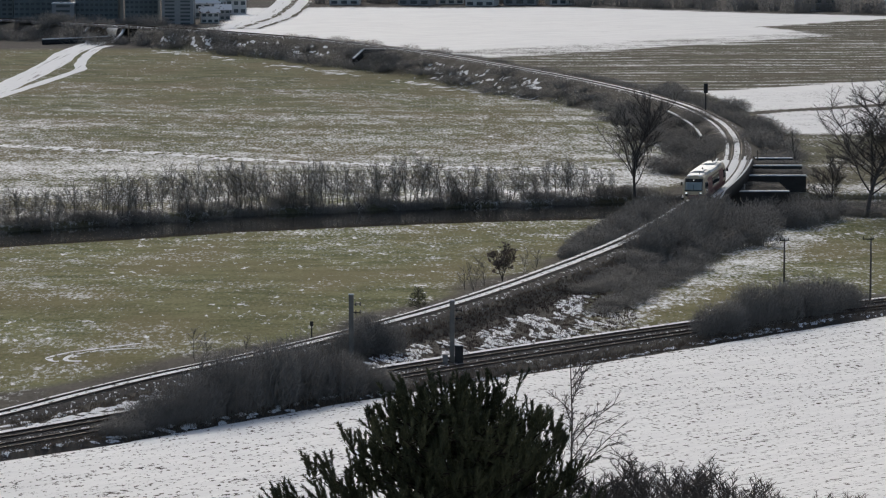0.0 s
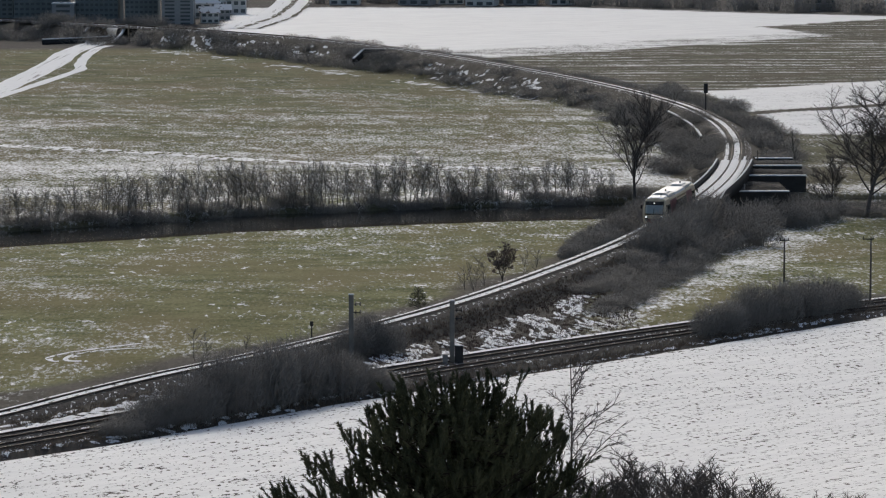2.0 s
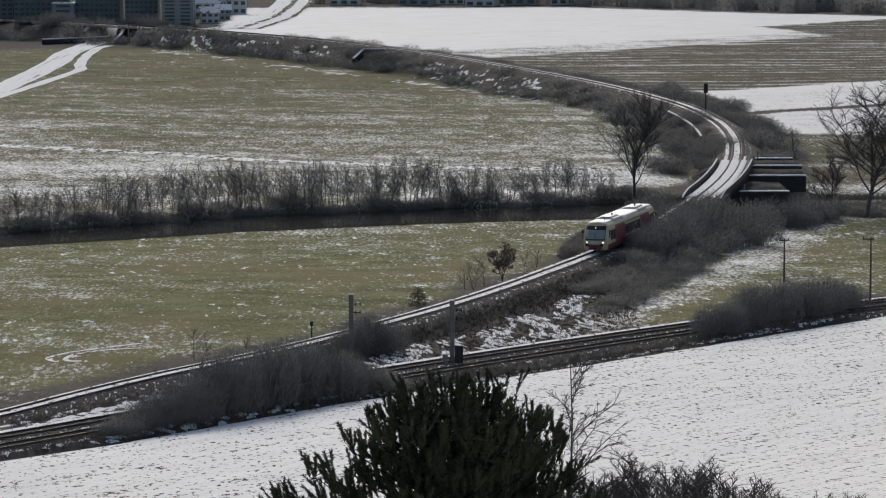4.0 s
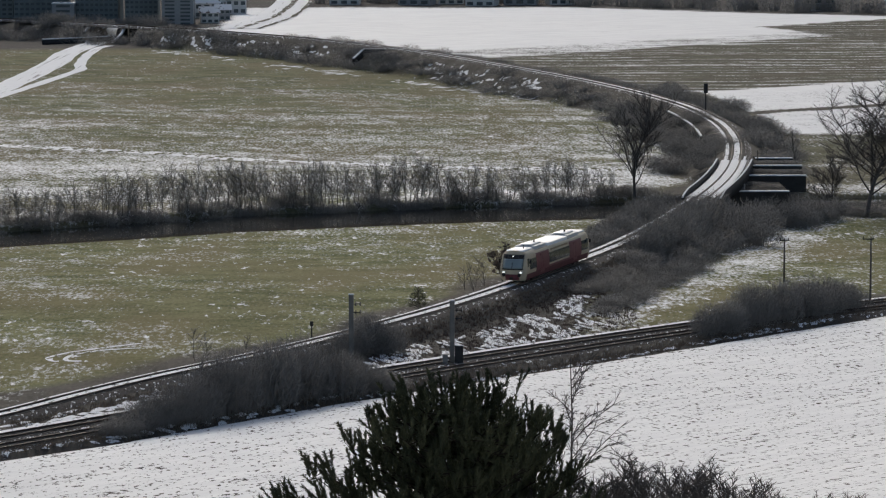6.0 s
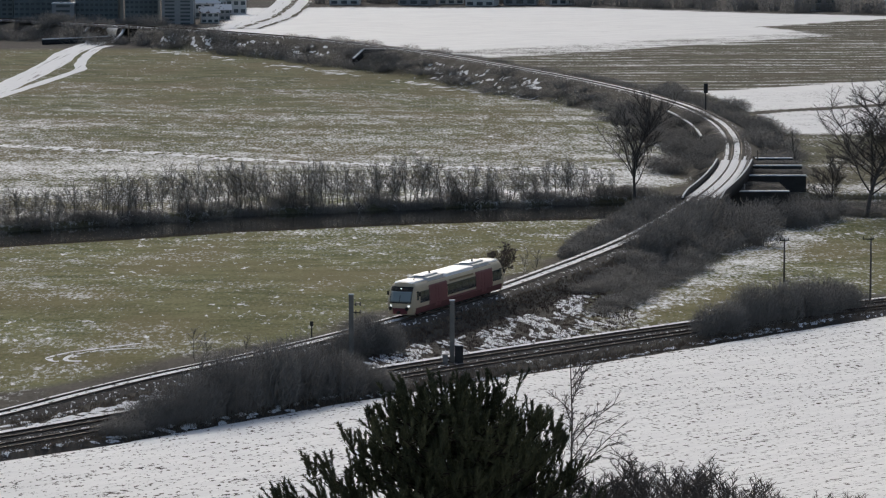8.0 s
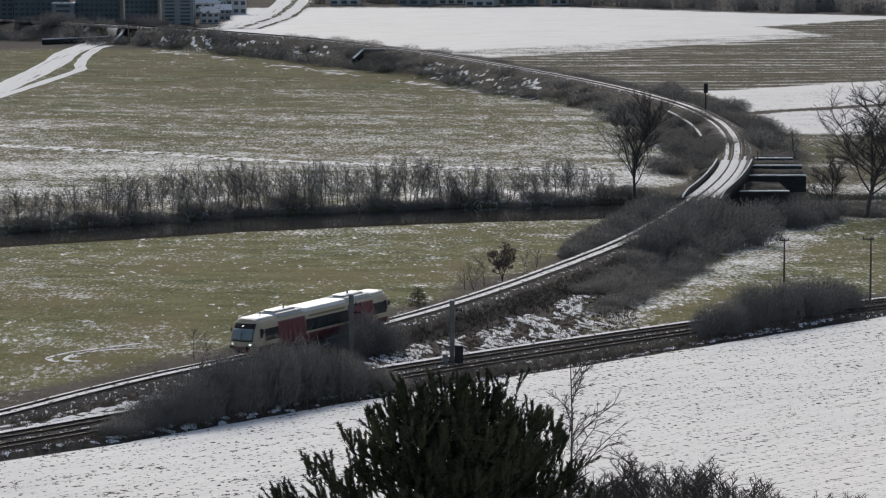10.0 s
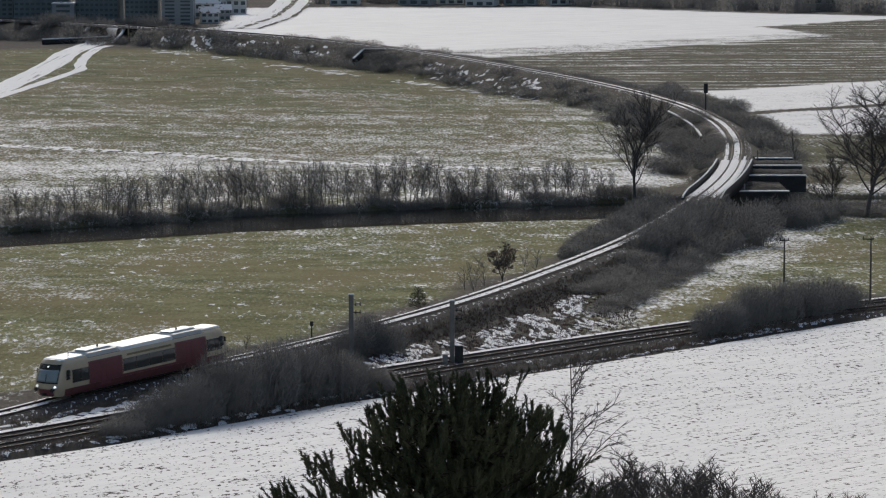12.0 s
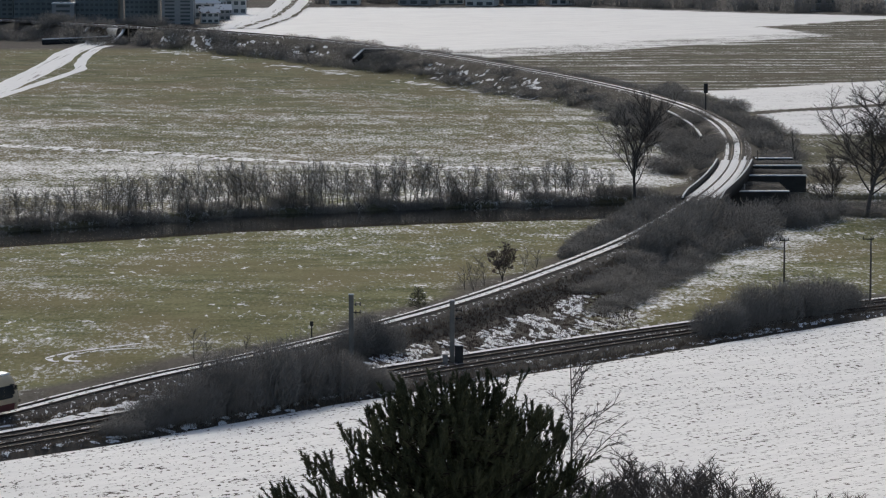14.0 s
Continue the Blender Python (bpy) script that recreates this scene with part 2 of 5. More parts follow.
# ---- ground ----
def ladder(*spans):
    out = []
    for a, b, step in spans:
        out += list(np.arange(a, b, step))
    return np.array(out + [spans[-1][1]])


def ground():
    xs = ladder((-4500, -500, 500), (-500, -140, 30), (-140, -62, 2.6), (-62, 62, 0.8), (62, 150, 2.6), (150, 500, 35), (500, 4500, 500))
    ys = ladder((-600, 0, 100), (0, 230, 8), (230, 280, 1.6), (280, 420, 0.8), (420, 640, 1.1), (640, 1000, 2.2), (1000, 1300, 8), (1300, 4700, 200))
    gx, gy = np.meshgrid(xs, ys)
    x, y = gx.ravel(), gy.ravel()
    db = line_distance(x, y, branch)
    z = height(x, y, db)
    eo, ro = edge_offset(x, y), river_offset(x, y)
    snow, brown, stripe = np.full(x.shape, 0.15), np.zeros(x.shape), np.zeros(x.shape)

    def zone(mask, s, b, t=0.0):
        for arr, value in ((snow, s), (brown, b), (stripe, t)):
            arr[:] = arr + (value - arr) * mask

    left = db < 0
    step = lambda v, a, w=0.5: ramp01(v, a - w, a + w)
    # left meadow, before the river
    zone(left * 1.0, 0.375 + 0.10 * ramp01(-db, 16, 4) + 0.12 * ramp01(np.abs(ro + 20), 9, 1), 0.10)
    # meadow beyond the river, whiter towards the path; soil tone mixed in for haze
    up = step(ro, WIDE, 2) * left
    zone(up, 0.70 - 0.17 * ramp01(y, 575, 640) + 0.05 * ramp01(x, -10, 20) - 0.11 * ramp01(y, 680, 770) - 0.14 * ramp01(y, 760, 860), 0.34)
    # right-hand meadow and the outer fields
    right = (db > 0) * (eo > 0)
    zone(right * 1.0, 0.45 + 0.25 * ramp01(db, 20.5, 17.0), 0.12)
    zone(right * step(ro, WIDE, 2), 0.34, 0.6)
    zone(right * step(y, 541, 2) * (1 - step(y, 557, 3)) * step(x, 50, 1), 0.72, 0.4)
    far = (db > 0) * 1.0
    zone(far * step(y, 640, 4) * step(x + 0.09 * (y - 738), 51, 1.2), 1.15, 0.9, 0.12)
    ploughed = far * step(y, np.maximum(738 + 0.85 * (x - 51), 722), 3) * step(x, 15, 6)
    zone(ploughed, 0.36, 0.75, 0.75)
    zone(far * step(y, 870 + 1.12 * (x - 23), 3), 0.86, 0.9, 0.15)
    zone(far * step(y, 905 + 1.0 * np.maximum(x - 20, -60), 10), 1.40, 0.9)
    zone(far * step(x + 0.29 * (y - 1008), 85, 2) * (1 - step(y, 1008 + 1.1 * (x - 84.7), 3)) * step(y, 930, 4), 0.30, 0.8, 0.6)
    zone(far * step(y, 700 + 0.78 * (x - 57) - 22, 2) * (1 - step(y, 700 + 0.78 * (x - 57) - 16, 2)) * step(x, 56, 2), 0.15, 0.9)
    zone(step(-x, 60, 4) * step(y, 960, 10), 0.12, 1.0)
    zone(step(y + 0.7 * np.maximum(x - 40, 0), 1128, 6), 0.25, 1.0)
    # embankments
    zone(1 - step(np.abs(db), 9.0 + 1.5 * np.sin(y * 0.2), 2), 0.22, 0.95)
    belt = (eo > 0) * (db > 0) * (1 - step(eo, 13 + 0.07 * np.maximum(x + 30, 0), 2))
    zone(belt, 0.20, 0.95)
    tuft = (db > 3) * (1 - step(db, 17, 3)) * step(x, -6, 2) * (1 - step(x, 15, 3)) * step(eo, 19, 2) * (y < 420)
    zone(tuft, 0.06, 0.95)
    # river bed and the near snow field
    zone(1 - step(np.abs(ro), WIDE + 1, 2), 0.05, 1.0)
    zone(1 - step(eo, -1.2, 0.7), 0.88, 1.0)
    zone(step(eo, -0.9, 0.4) * (1 - step(eo, 0.6, 0.4)), 0.02, 1.0)
    nx, ny = len(xs), len(ys)
    i = np.arange(nx * ny).reshape(ny, nx)
    quads = np.stack([i[:-1, :-1], i[:-1, 1:], i[1:, 1:], i[1:, :-1]], -1).reshape(-1, 4)
    me = bpy.data.meshes.new("ground")
    me.vertices.add(len(x)), me.loops.add(quads.size), me.polygons.add(len(quads))
    me.vertices.foreach_set("co", np.stack([x, y, z], 1).ravel())
    me.loops.foreach_set("vertex_index", quads.ravel())
    me.polygons.foreach_set("loop_start", np.arange(0, quads.size, 4))
    me.polygons.foreach_set("use_smooth", np.ones(len(quads), bool))
    layer = me.attributes.new("zones", "FLOAT_COLOR", "POINT")
    layer.data.foreach_set("color", np.stack([snow, brown, stripe, 1 - step(eo, -1.2, 0.7)], 1).ravel())
    me.materials.append(GROUND)
    me.update(calc_edges=True)
    tagged(new("ground", me), "valley ground of olive meadow, soil and patchy snow", "ground", kind="structure")


ground()


def ribbon(name, line, a, b, z, mat, label, category, parent=None, drape=None, wobble=0.0, thick=0.0):
    """A strip along a line, from a to b metres beside it; it lies at z, or that far above the ground."""
    nn = normals(line)
    k = np.arange(len(line))
    wa = wobble * (np.sin(k * 0.9) + np.sin(k * 0.37 + 1)) * 0.5
    wb = wobble * (np.sin(k * 0.73 + 2) + np.sin(k * 0.31)) * 0.5
    n = 4
    rows = []
    for j in range(n + 1):
        u = (a + wa) + ((b + wb) - (a + wa)) * j / n
        p = line[:, :2] + nn * u[:, None]
        zz = height(p[:, 0], p[:, 1]) + z if drape else (line[:, 2] if line.shape[1] > 2 else 0.0) + np.full(len(p), float(z))
        if thick:
            zz = zz - (thick if j in (0, n) else 0)
        rows.append(np.column_stack([p, zz]))
    verts = np.stack(rows, 1).reshape(-1, 3)
    i = np.arange(len(line) * (n + 1)).reshape(len(line), n + 1)
    quads = np.stack([i[:-1, :-1], i[1:, :-1], i[1:, 1:], i[:-1, 1:]], -1).reshape(-1, 4)
    ob = attach(name, mesh_of(name, verts, quads, mat, True), parent)
    return ob if parent else tagged(ob, label, category, kind="structure")


def swept(line, profile, closed=True):
    """A profile of (side, up) points carried along a line of x, y, z."""
    nn = normals(line)
    m = len(profile)
    verts = np.concatenate([np.column_stack([line[:, :2] + nn * s, line[:, 2] + u]) for s, u in profile]).reshape(m, len(line), 3)
    verts = verts.transpose(1, 0, 2).reshape(-1, 3)
    i = np.arange(len(line) * m).reshape(len(line), m)
    j = np.roll(i, -1, axis=1)
    last = m if closed else m - 1
    quads = np.stack([i[:-1], j[:-1], j[1:], i[1:]], -1)[:, :last].reshape(-1, 4)
    return verts, quads


def track(name, line, top, label, snow_parts, sleepers=True):
    """Railway track: ballast, sleepers, two rails, lying snow."""
    base = thing(name, pose(0, 0, 0), label, "railway track", kind="structure")
    l3 = np.column_stack([line[:, :2], np.full(len(line), top) if top else rail_z(line[:, 1])])
    coarse = l3[::4]
    v, q = swept(coarse, [(-2.6, -0.75), (-1.75, -0.2), (1.75, -0.2), (2.6, -0.75)], closed=False)
    attach("ballast_bed", mesh_of("ballast_bed", v, q, BALLAST), base)
    for side in (-0.7525, 0.7525):
        prof = [(side + s, u) for s, u in ((-0.07, -0.17), (0.07, -0.17), (0.07, -0.15), (0.015, -0.13), (0.015, -0.04), (0.036, -0.03), (0.036, 0), (-0.036, 0), (-0.036, -0.03), (-0.015, -0.04), (-0.015, -0.13), (-0.07, -0.15))]
        v, q = swept(coarse[:, :3], prof)
        attach("rail", mesh_of("rail", v, q, RAIL), base)
    if sleepers:
        nn = normals(l3)
        verts, faces = [], []
        for k in range(0, len(l3), 1):
            if k % 6 > 4:
                continue
            p, n2 = l3[k], nn[k]
            t2 = np.array([-n2[1], n2[0]])
            for sx, sy, sz in ((-1, -1, 0), (1, -1, 0), (1, 1, 0), (-1, 1, 0), (-1, -1, 1), (1, -1, 1), (1, 1, 1), (-1, 1, 1)):
                xy = p[:2] + n2 * sx * 1.25 + t2 * sy * 0.12
                verts.append((*xy, p[2] - 0.26 + 0.1 * sz))
            b = len(verts) - 8
            faces += [(b + 4, b + 5, b + 6, b + 7), (b, b + 1, b + 5, b + 4), (b + 2, b + 3, b + 7, b + 6), (b + 1, b + 2, b + 6, b + 5), (b + 3, b, b + 4, b + 7)]
        ob = attach("sleepers", mesh_of("sleepers", verts, faces, SLEEPER), base)
        tagged(ob, kind="stuff")
    for a, b, h in snow_parts:
        ribbon("lying_snow", l3[::2], a, b, h, SNOW, "", "", base, wobble=0.06)
    return base


track("branch_track", branch, 0.0, "single railway track with snow between its rusty rails", [(-0.44, 0.44, -0.10), (-1.75, -1.2, -0.17)])
track("main_track", main_a, -0.9, "main railway track of dark ballast with a snowy shoulder", [(-2.4, -1.5, -0.16)])
track("main_track", main_b, -0.9, "main railway track of dark ballast beside a snow field", [])


# ---- water ----
def river():
    n = Nodes("river_water")
    f = n.noise((0.9, 0.35, 1.0), 4, 0.6)
    n.bump(f, 0.12, 0.02)
    mat = n.done((0.012, 0.015, 0.017), 0.08, 0.0, 0.5)
    r = spline(RIVER, 4.0)
    ribbon("river", r, -WIDE - 2, WIDE + 2, WATER, mat, "dark slow river with small ripples", "river")


river()


# ---- bare trees and shrubs ----
def sticks(segs, sides=3):
    """Tapered sticks as arrays of (start, end, r0, r1)."""
    a = np.array([s[0] for s in segs], float)
    b = np.array([s[1] for s in segs], float)
    r0, r1 = np.array([s[2] for s in segs]), np.array([s[3] for s in segs])
    d = b - a
    d /= np.linalg.norm(d, axis=1)[:, None] + 1e-9
    ref = np.where(np.abs(d[:, 2:3]) > 0.9, np.array([[1.0, 0, 0]]), np.array([[0, 0, 1.0]]))
    u = np.cross(d, ref)
    u /= np.linalg.norm(u, axis=1)[:, None]
    w = np.cross(d, u)
    verts, n = [], len(a)
    for end, r in ((a, r0), (b, r1)):
        for k in range(sides):
            t = 2 * math.pi * k / sides
            verts.append(end + (u * math.cos(t) + w * math.sin(t)) * r[:, None])
    verts = np.stack(verts, 1).reshape(-1, 3)
    base = np.arange(n)[:, None] * 2 * sides
    faces = []
    for k in range(sides):
        k2 = (k + 1) % sides
        faces.append(np.concatenate([base + k, base + k2, base + sides + k2, base + sides + k], 1))
    return verts, np.concatenate(faces)


def cones(segs):
    """Pointed twigs with three sides."""
    a, b = np.array([s[0] for s in segs], float), np.array([s[1] for s in segs], float)
    r = np.array([s[2] for s in segs])
    v, f = sticks([(p, q, t, 0.0) for p, q, t in zip(a, b, r)], 3)
    v = v.reshape(-1, 6, 3)[:, :4].reshape(-1, 3)
    base = np.arange(len(a))[:, None] * 4
    return v, np.concatenate([np.concatenate([base + k, base + (k + 1) % 3, base + 3], 1) for k in range(3)])


def grow(rng, tall, trunk_r, levels, spread, lean=0.0, low=0.25, count=(9, 6, 5), up=0.35, length=(0.45, 0.5, 0.5), twig_r=0.012):
    """A bare tree: lists of thick and thin sticks."""
    thick, thin, fine = [], [], []

    def limb(p, d, length_, r, level):
        if level >= 2 and level == levels:
            d = d + rng.normal(0, 0.15, 3)
            fine.append((p, p + d / np.linalg.norm(d) * length_, twig_r * 0.9, 0))
            return
        steps = 5 if level == 0 else 4 if level == 1 and levels > 1 else 2 if level > 2 or levels == 1 else 3
        pts = [p]
        for s in range(steps):
            d = d + rng.normal(0, 0.10 + 0.05 * level, 3) + np.array([0, 0, 0.05 * up])
            d = d / np.linalg.norm(d)
            q = pts[-1] + d * length_ / steps
            ra, rb = r * (1 - 0.75 * s / steps), r * (1 - 0.75 * (s + 1) / steps)
            (thick if level < 2 else thin).append((pts[-1], q, max(ra, twig_r), max(rb, twig_r * 0.8)))
            pts.append(q)
        if level >= levels:
            return
        n = count[min(level, len(count) - 1)]
        for k in range(n):
            f = (low if level == 0 else 0.2) + (1 - (low if level == 0 else 0.2)) * (k + rng.random()) / n
            i = min(int(f * steps), steps - 1)
            at = pts[i] + (pts[i + 1] - pts[i]) * (f * steps - i)
            az = rng.random() * 2 * math.pi
            side = np.array([math.cos(az), math.sin(az), 0.0])
            nd = d * up + side * spread + np.array([0, 0, 0.45])
            nd /= np.linalg.norm(nd)
            ln = length_ * length[min(level, len(length) - 1)] * (1.15 - 0.55 * f) * rng.uniform(0.8, 1.2)
            limb(at, nd, ln, r * 0.40, level + 1)

    limb(np.zeros(3), np.array([lean, 0, 1.0]), tall * 0.86, trunk_r, 0)
    return thick, thin, fine


def twig_mesh(thin, fine):
    """Sticks and pointed tips in one array, all in triangles."""
    v, f = cones(fine)
    if thin:
        v2, q = sticks(thin, 3)
        f = np.concatenate([f, np.concatenate([q[:, [0, 1, 2]], q[:, [0, 2, 3]]]) + len(v)])
        v = np.concatenate([v, v2])
    return v, f


def tree_meshes(seed, twig=None, **kw):
    rng = np.random.default_rng(seed)
    thick, thin, fine = grow(rng, **kw)
    v, f = sticks(thick, 6)
    a = mesh_of("trunk", v, f, BARK, True)
    return a, mesh_of("twigs", *twig_mesh(thin, fine), twig or TWIG)


def plant(name, meshes, x, y, s, turn, label, category, group="", z=None, sink=0.15):
    base = height(np.array([x]), np.array([y]))[0] - sink if z is None else z
    ob = thing(name, pose(x, y, base, 0, 0, turn) @ Matrix.Scale(s, 4), label, category, group)
    for part_name, me in zip(("trunk", "crown"), meshes):
        attach(part_name, me, ob)
    return ob


def shrub_mesh(seed, stems=900, wide=1.0, tall=1.0, r=0.0058, mat=None):
    """A dense bare thicket of about one metre by one metre, to be scaled."""
    rng = np.random.default_rng(seed)
    segs = []
    for _ in range(stems):
        az, rad = rng.random() * 2 * math.pi, math.sqrt(rng.random()) * 0.5 * wide
        top = tall * (1 - 1.5 * rad * rad) * rng.uniform(0.75, 1.05)
        z0 = rng.random() ** 0.8 * top * 0.85
        p = np.array([math.cos(az) * rad, math.sin(az) * rad, z0])
        d = np.array([math.cos(az) * 0.5, math.sin(az) * 0.5, 0.9]) + rng.normal(0, 0.55, 3)
        d /= np.linalg.norm(d)
        ln = rng.uniform(0.09, 0.22)
        q = p + d * ln
        q[2] = min(q[2], top + 0.06)
        segs.append((p, q, r, 0))
    for _ in range(40):
        az, rad = rng.random() * 2 * math.pi, rng.random() * 0.35 * wide
        p = np.array([math.cos(az) * rad * 0.6, math.sin(az) * rad * 0.6, -0.05])
        q = np.array([math.cos(az) * rad * 1.2, math.sin(az) * rad * 1.2, tall * rng.uniform(0.5, 0.9)])
        segs.append((p, q, 0.011, 0.005))
    v, f = cones(segs)
    return mesh_of("shrub", v, f, mat or THICKET)


SHRUBS = [shrub_mesh(s) for s in range(5)]
THIN = [shrub_mesh(50 + s, 330, r=0.0095) for s in range(4)]
rs = random.Random(4)


FAR_SCRUB = []


def shrub(x, y, wide, tall, label, group, sink=0.2):
    z = height(np.array([x]), np.array([y]))[0] - sink
    if y > 690:
        FAR_SCRUB.append((x, y, z, wide, tall))
        return None
    ob = new("shrub", rs.choice(SHRUBS))
    ob.matrix_world = pose(x, y, z, 0, 0, rs.uniform(0, 360)) @ Matrix.Diagonal((wide, wide, tall, 1))
    return tagged(ob, label, "shrub", group)


def thicket(corners, n, wide, tall, label, group):
    """n shrubs along a line of (x, y, depth); tall: heights at even steps along it."""
    for k in range(n):
        f = (k + rs.uniform(0.1, 0.9)) / n
        i = min(int(f * (len(corners) - 1)), len(corners) - 2)
        a, b = corners[i], corners[i + 1]
        u = f * (len(corners) - 1) - i
        x, y, d = (a[j] + (b[j] - a[j]) * u for j in range(3))
        t = np.interp(f, np.linspace(0, 1, len(tall)), tall)
        shrub(x + rs.uniform(-0.3, 0.3) * d * 0.3, y + rs.uniform(-0.5, 0.5) * d, wide * rs.uniform(0.8, 1.25), t * rs.uniform(0.8, 1.1), label, group)


def slope_thicket(y0, y1, off, n, wide, tall, label, group):
    """n shrubs beside the branch line between two places of it; off: range of distances to its right."""
    sel = branch[(branch[:, 1] > y0) & (branch[:, 1] < y1)]
    nn = normals(sel)
    for k in range(n):
        i = int((k + rs.uniform(0.1, 0.9)) / n * len(sel))
        p = sel[i, :2] + nn[i] * rs.uniform(*off)
        shrub(p[0], p[1], wide * rs.uniform(0.8, 1.3), rs.uniform(*tall), label, group)


GREY = "dense bare grey-brown shrub in the thicket beside the tracks"
thicket([(-27.5, 303.5, 2), (-22, 310.5, 3), (-14.5, 320, 4), (-8.5, 327.5, 4), (-4.6, 331.5, 2)], 36, 3.6, (1.5, 4.9, 7.8, 4.6, 1.2), GREY, "thicket between field and main line")
thicket([(-24, 317, 2), (-16, 329, 3), (-10, 339, 4), (-6, 345, 3)], 14, 2.8, (0.9, 2.4, 1.3, 1.0), GREY, "thicket between the tracks")
thicket([(-9.6, 353, 3), (-7.2, 356, 4), (-4.9, 358, 4)], 10, 3.2, (3.2, 4.6, 3.6), GREY, "thicket between the tracks")
thicket([(25.2, 365, 2), (31, 373.5, 3), (38, 382, 4), (43.5, 388.5, 3)], 22, 4.0, (3.0, 5.6, 5.2, 3.4), GREY, "thicket beside the main line")
thicket([(15.5, 402, 7), (21, 427, 12), (27.5, 450, 16), (34.5, 470, 22), (43, 490, 20), (52, 500, 8)], 54, 5.6, (1.4, 2.2, 3.4, 4.4, 4.8, 4.0), GREY, "thicket below the bridge")
thicket([(15, 436, 4), (18.5, 455, 8), (23, 474, 10), (28.5, 496, 10)], 24, 5.0, (2.4, 3.6, 4.4, 4.4), GREY, "thicket below the bridge")
thicket([(16.5, 386, 5), (20.5, 400, 7), (25, 416, 8), (30, 436, 8)], 18, 4.0, (1.2, 1.9, 2.4, 3.0), GREY, "thicket below the bridge")
slope_thicket(437, 475, (3.0, 4.8), 17, 4.0, (4.4, 5.5), GREY, "thicket below the bridge")
thicket([(52, 509, 3), (58, 507, 3), (66, 506, 3)], 8, 4.0, (1.6, 1.9, 2.2), GREY, "thicket beside the river")
slope_thicket(566, 700, (-13, -3.0), 36, 6.0, (1.8, 3.4), GREY, "shrubs on the inner slope")
slope_thicket(572, 735, (2.9, 10), 36, 5.4, (1.4, 3.8), GREY, "shrubs on the outer slope")
slope_thicket(700, 880, (-10.5, -3.8), 30, 8.0, (1.8, 2.6), GREY, "shrubs on the far embankment")
slope_thicket(860, 990, (-13, -3.2), 34, 8.0, (2.6, 4.0), GREY, "shrubs on the far embankment")
slope_thicket(735, 940, (3.4, 5.5), 26, 5.0, (1.4, 3.0), GREY, "shrubs behind the far line")
slope_thicket(985, 1060, (-16, -4), 10, 9.0, (4.0, 6.0), GREY, "shrubs on the far embankment")


# riverside trees and low bank growth
def alder_mesh(seed, stems=6, tall=6.4):
    rng = np.random.default_rng(seed)
    thick, thin, fine = [], [], []
    for k in range(stems):
        a, b, c = grow(rng, tall=tall * rng.uniform(0.6, 1.0), trunk_r=rng.uniform(0.03, 0.055), levels=2, spread=0.8, lean=rng.uniform(-0.45, 0.45), low=0.18, count=(14, 7), up=0.5, length=(0.34, 0.55), twig_r=0.016)
        off = np.array([rng.normal(0, 0.6), rng.normal(0, 0.6), 0]) * (k > 0)
        (thin if thick else thick).extend([(p + off, q + off, r, t) for p, q, r, t in a[:5]])
        thin += [(p + off, q + off, 0.014, 0.010) for p, q, r, t in a[5:] + b]
        fine += [(p + off, q + off, r, 0) for p, q, r, t in c]
    v, f = sticks(thick, 5)
    return mesh_of("trunk", v, f, BARK, True), mesh_of("twigs", *twig_mesh(thin, fine), TWIG)


def bank_y(x):
    return float(np.interp(x, [p[0] for p in RIVER], [p[1] for p in RIVER]))


BANK = "leafless riverside tree with many thin upright stems"
ALDERS = [alder_mesh(120 + s) for s in range(6)]
for k in range(74):
    x = -64 + 88 * (k + rs.uniform(0.1, 0.9)) / 74
    plant("riverside_tree", rs.choice(ALDERS), x, bank_y(x) + WIDE + rs.uniform(1.0, 7), rs.uniform(0.85, 1.2) * (1.08 if -46 < x < 2 else 0.85), rs.uniform(0, 360), BANK, "tree", "riverside trees")
for k in range(62):
    x = -66 + 96 * (k + rs.uniform(0.1, 0.9)) / 62
    shrub(x, bank_y(x) + WIDE + rs.uniform(-0.5, 4.5), rs.uniform(3.4, 5.2), rs.uniform(1.7, 2.8), "low dark bare shrub on the river bank", "river bank shrubs")

BIG = "large leafless deciduous tree with a wide crown"
plant("bare_tree", tree_meshes(61, BARK, tall=16.2, trunk_r=0.24, levels=3, spread=0.74, count=(24, 13, 12), low=0.24, up=0.55, twig_r=0.022, length=(0.52, 0.5, 0.5)), 27.4, 532, 1.0, 20, BIG, "tree")
plant("bare_tree", tree_meshes(62, BARK, tall=17.0, trunk_r=0.32, levels=3, spread=1.0, count=(30, 15, 16), low=0.16, up=0.4, twig_r=0.031, length=(0.72, 0.5, 0.42)), 57.6, 506, 1.0, 140, BIG, "tree")
plant("bare_tree", tree_meshes(66, BARK, tall=9.0, trunk_r=0.15, levels=3, spread=0.75, count=(20, 12, 10), low=0.1, twig_r=0.022, length=(0.55, 0.5, 0.45)), 54.0, 520, 1.0, 40, "smaller leafless tree beside the river", "tree")
plant("bare_tree", tree_meshes(67, tall=7.0, trunk_r=0.08, levels=2, spread=0.4, count=(18, 8), low=0.15, up=0.7, twig_r=0.016, length=(0.3, 0.4)), 54.5, 575, 1.0, 70, "slender leafless tree above the concrete terraces", "tree")

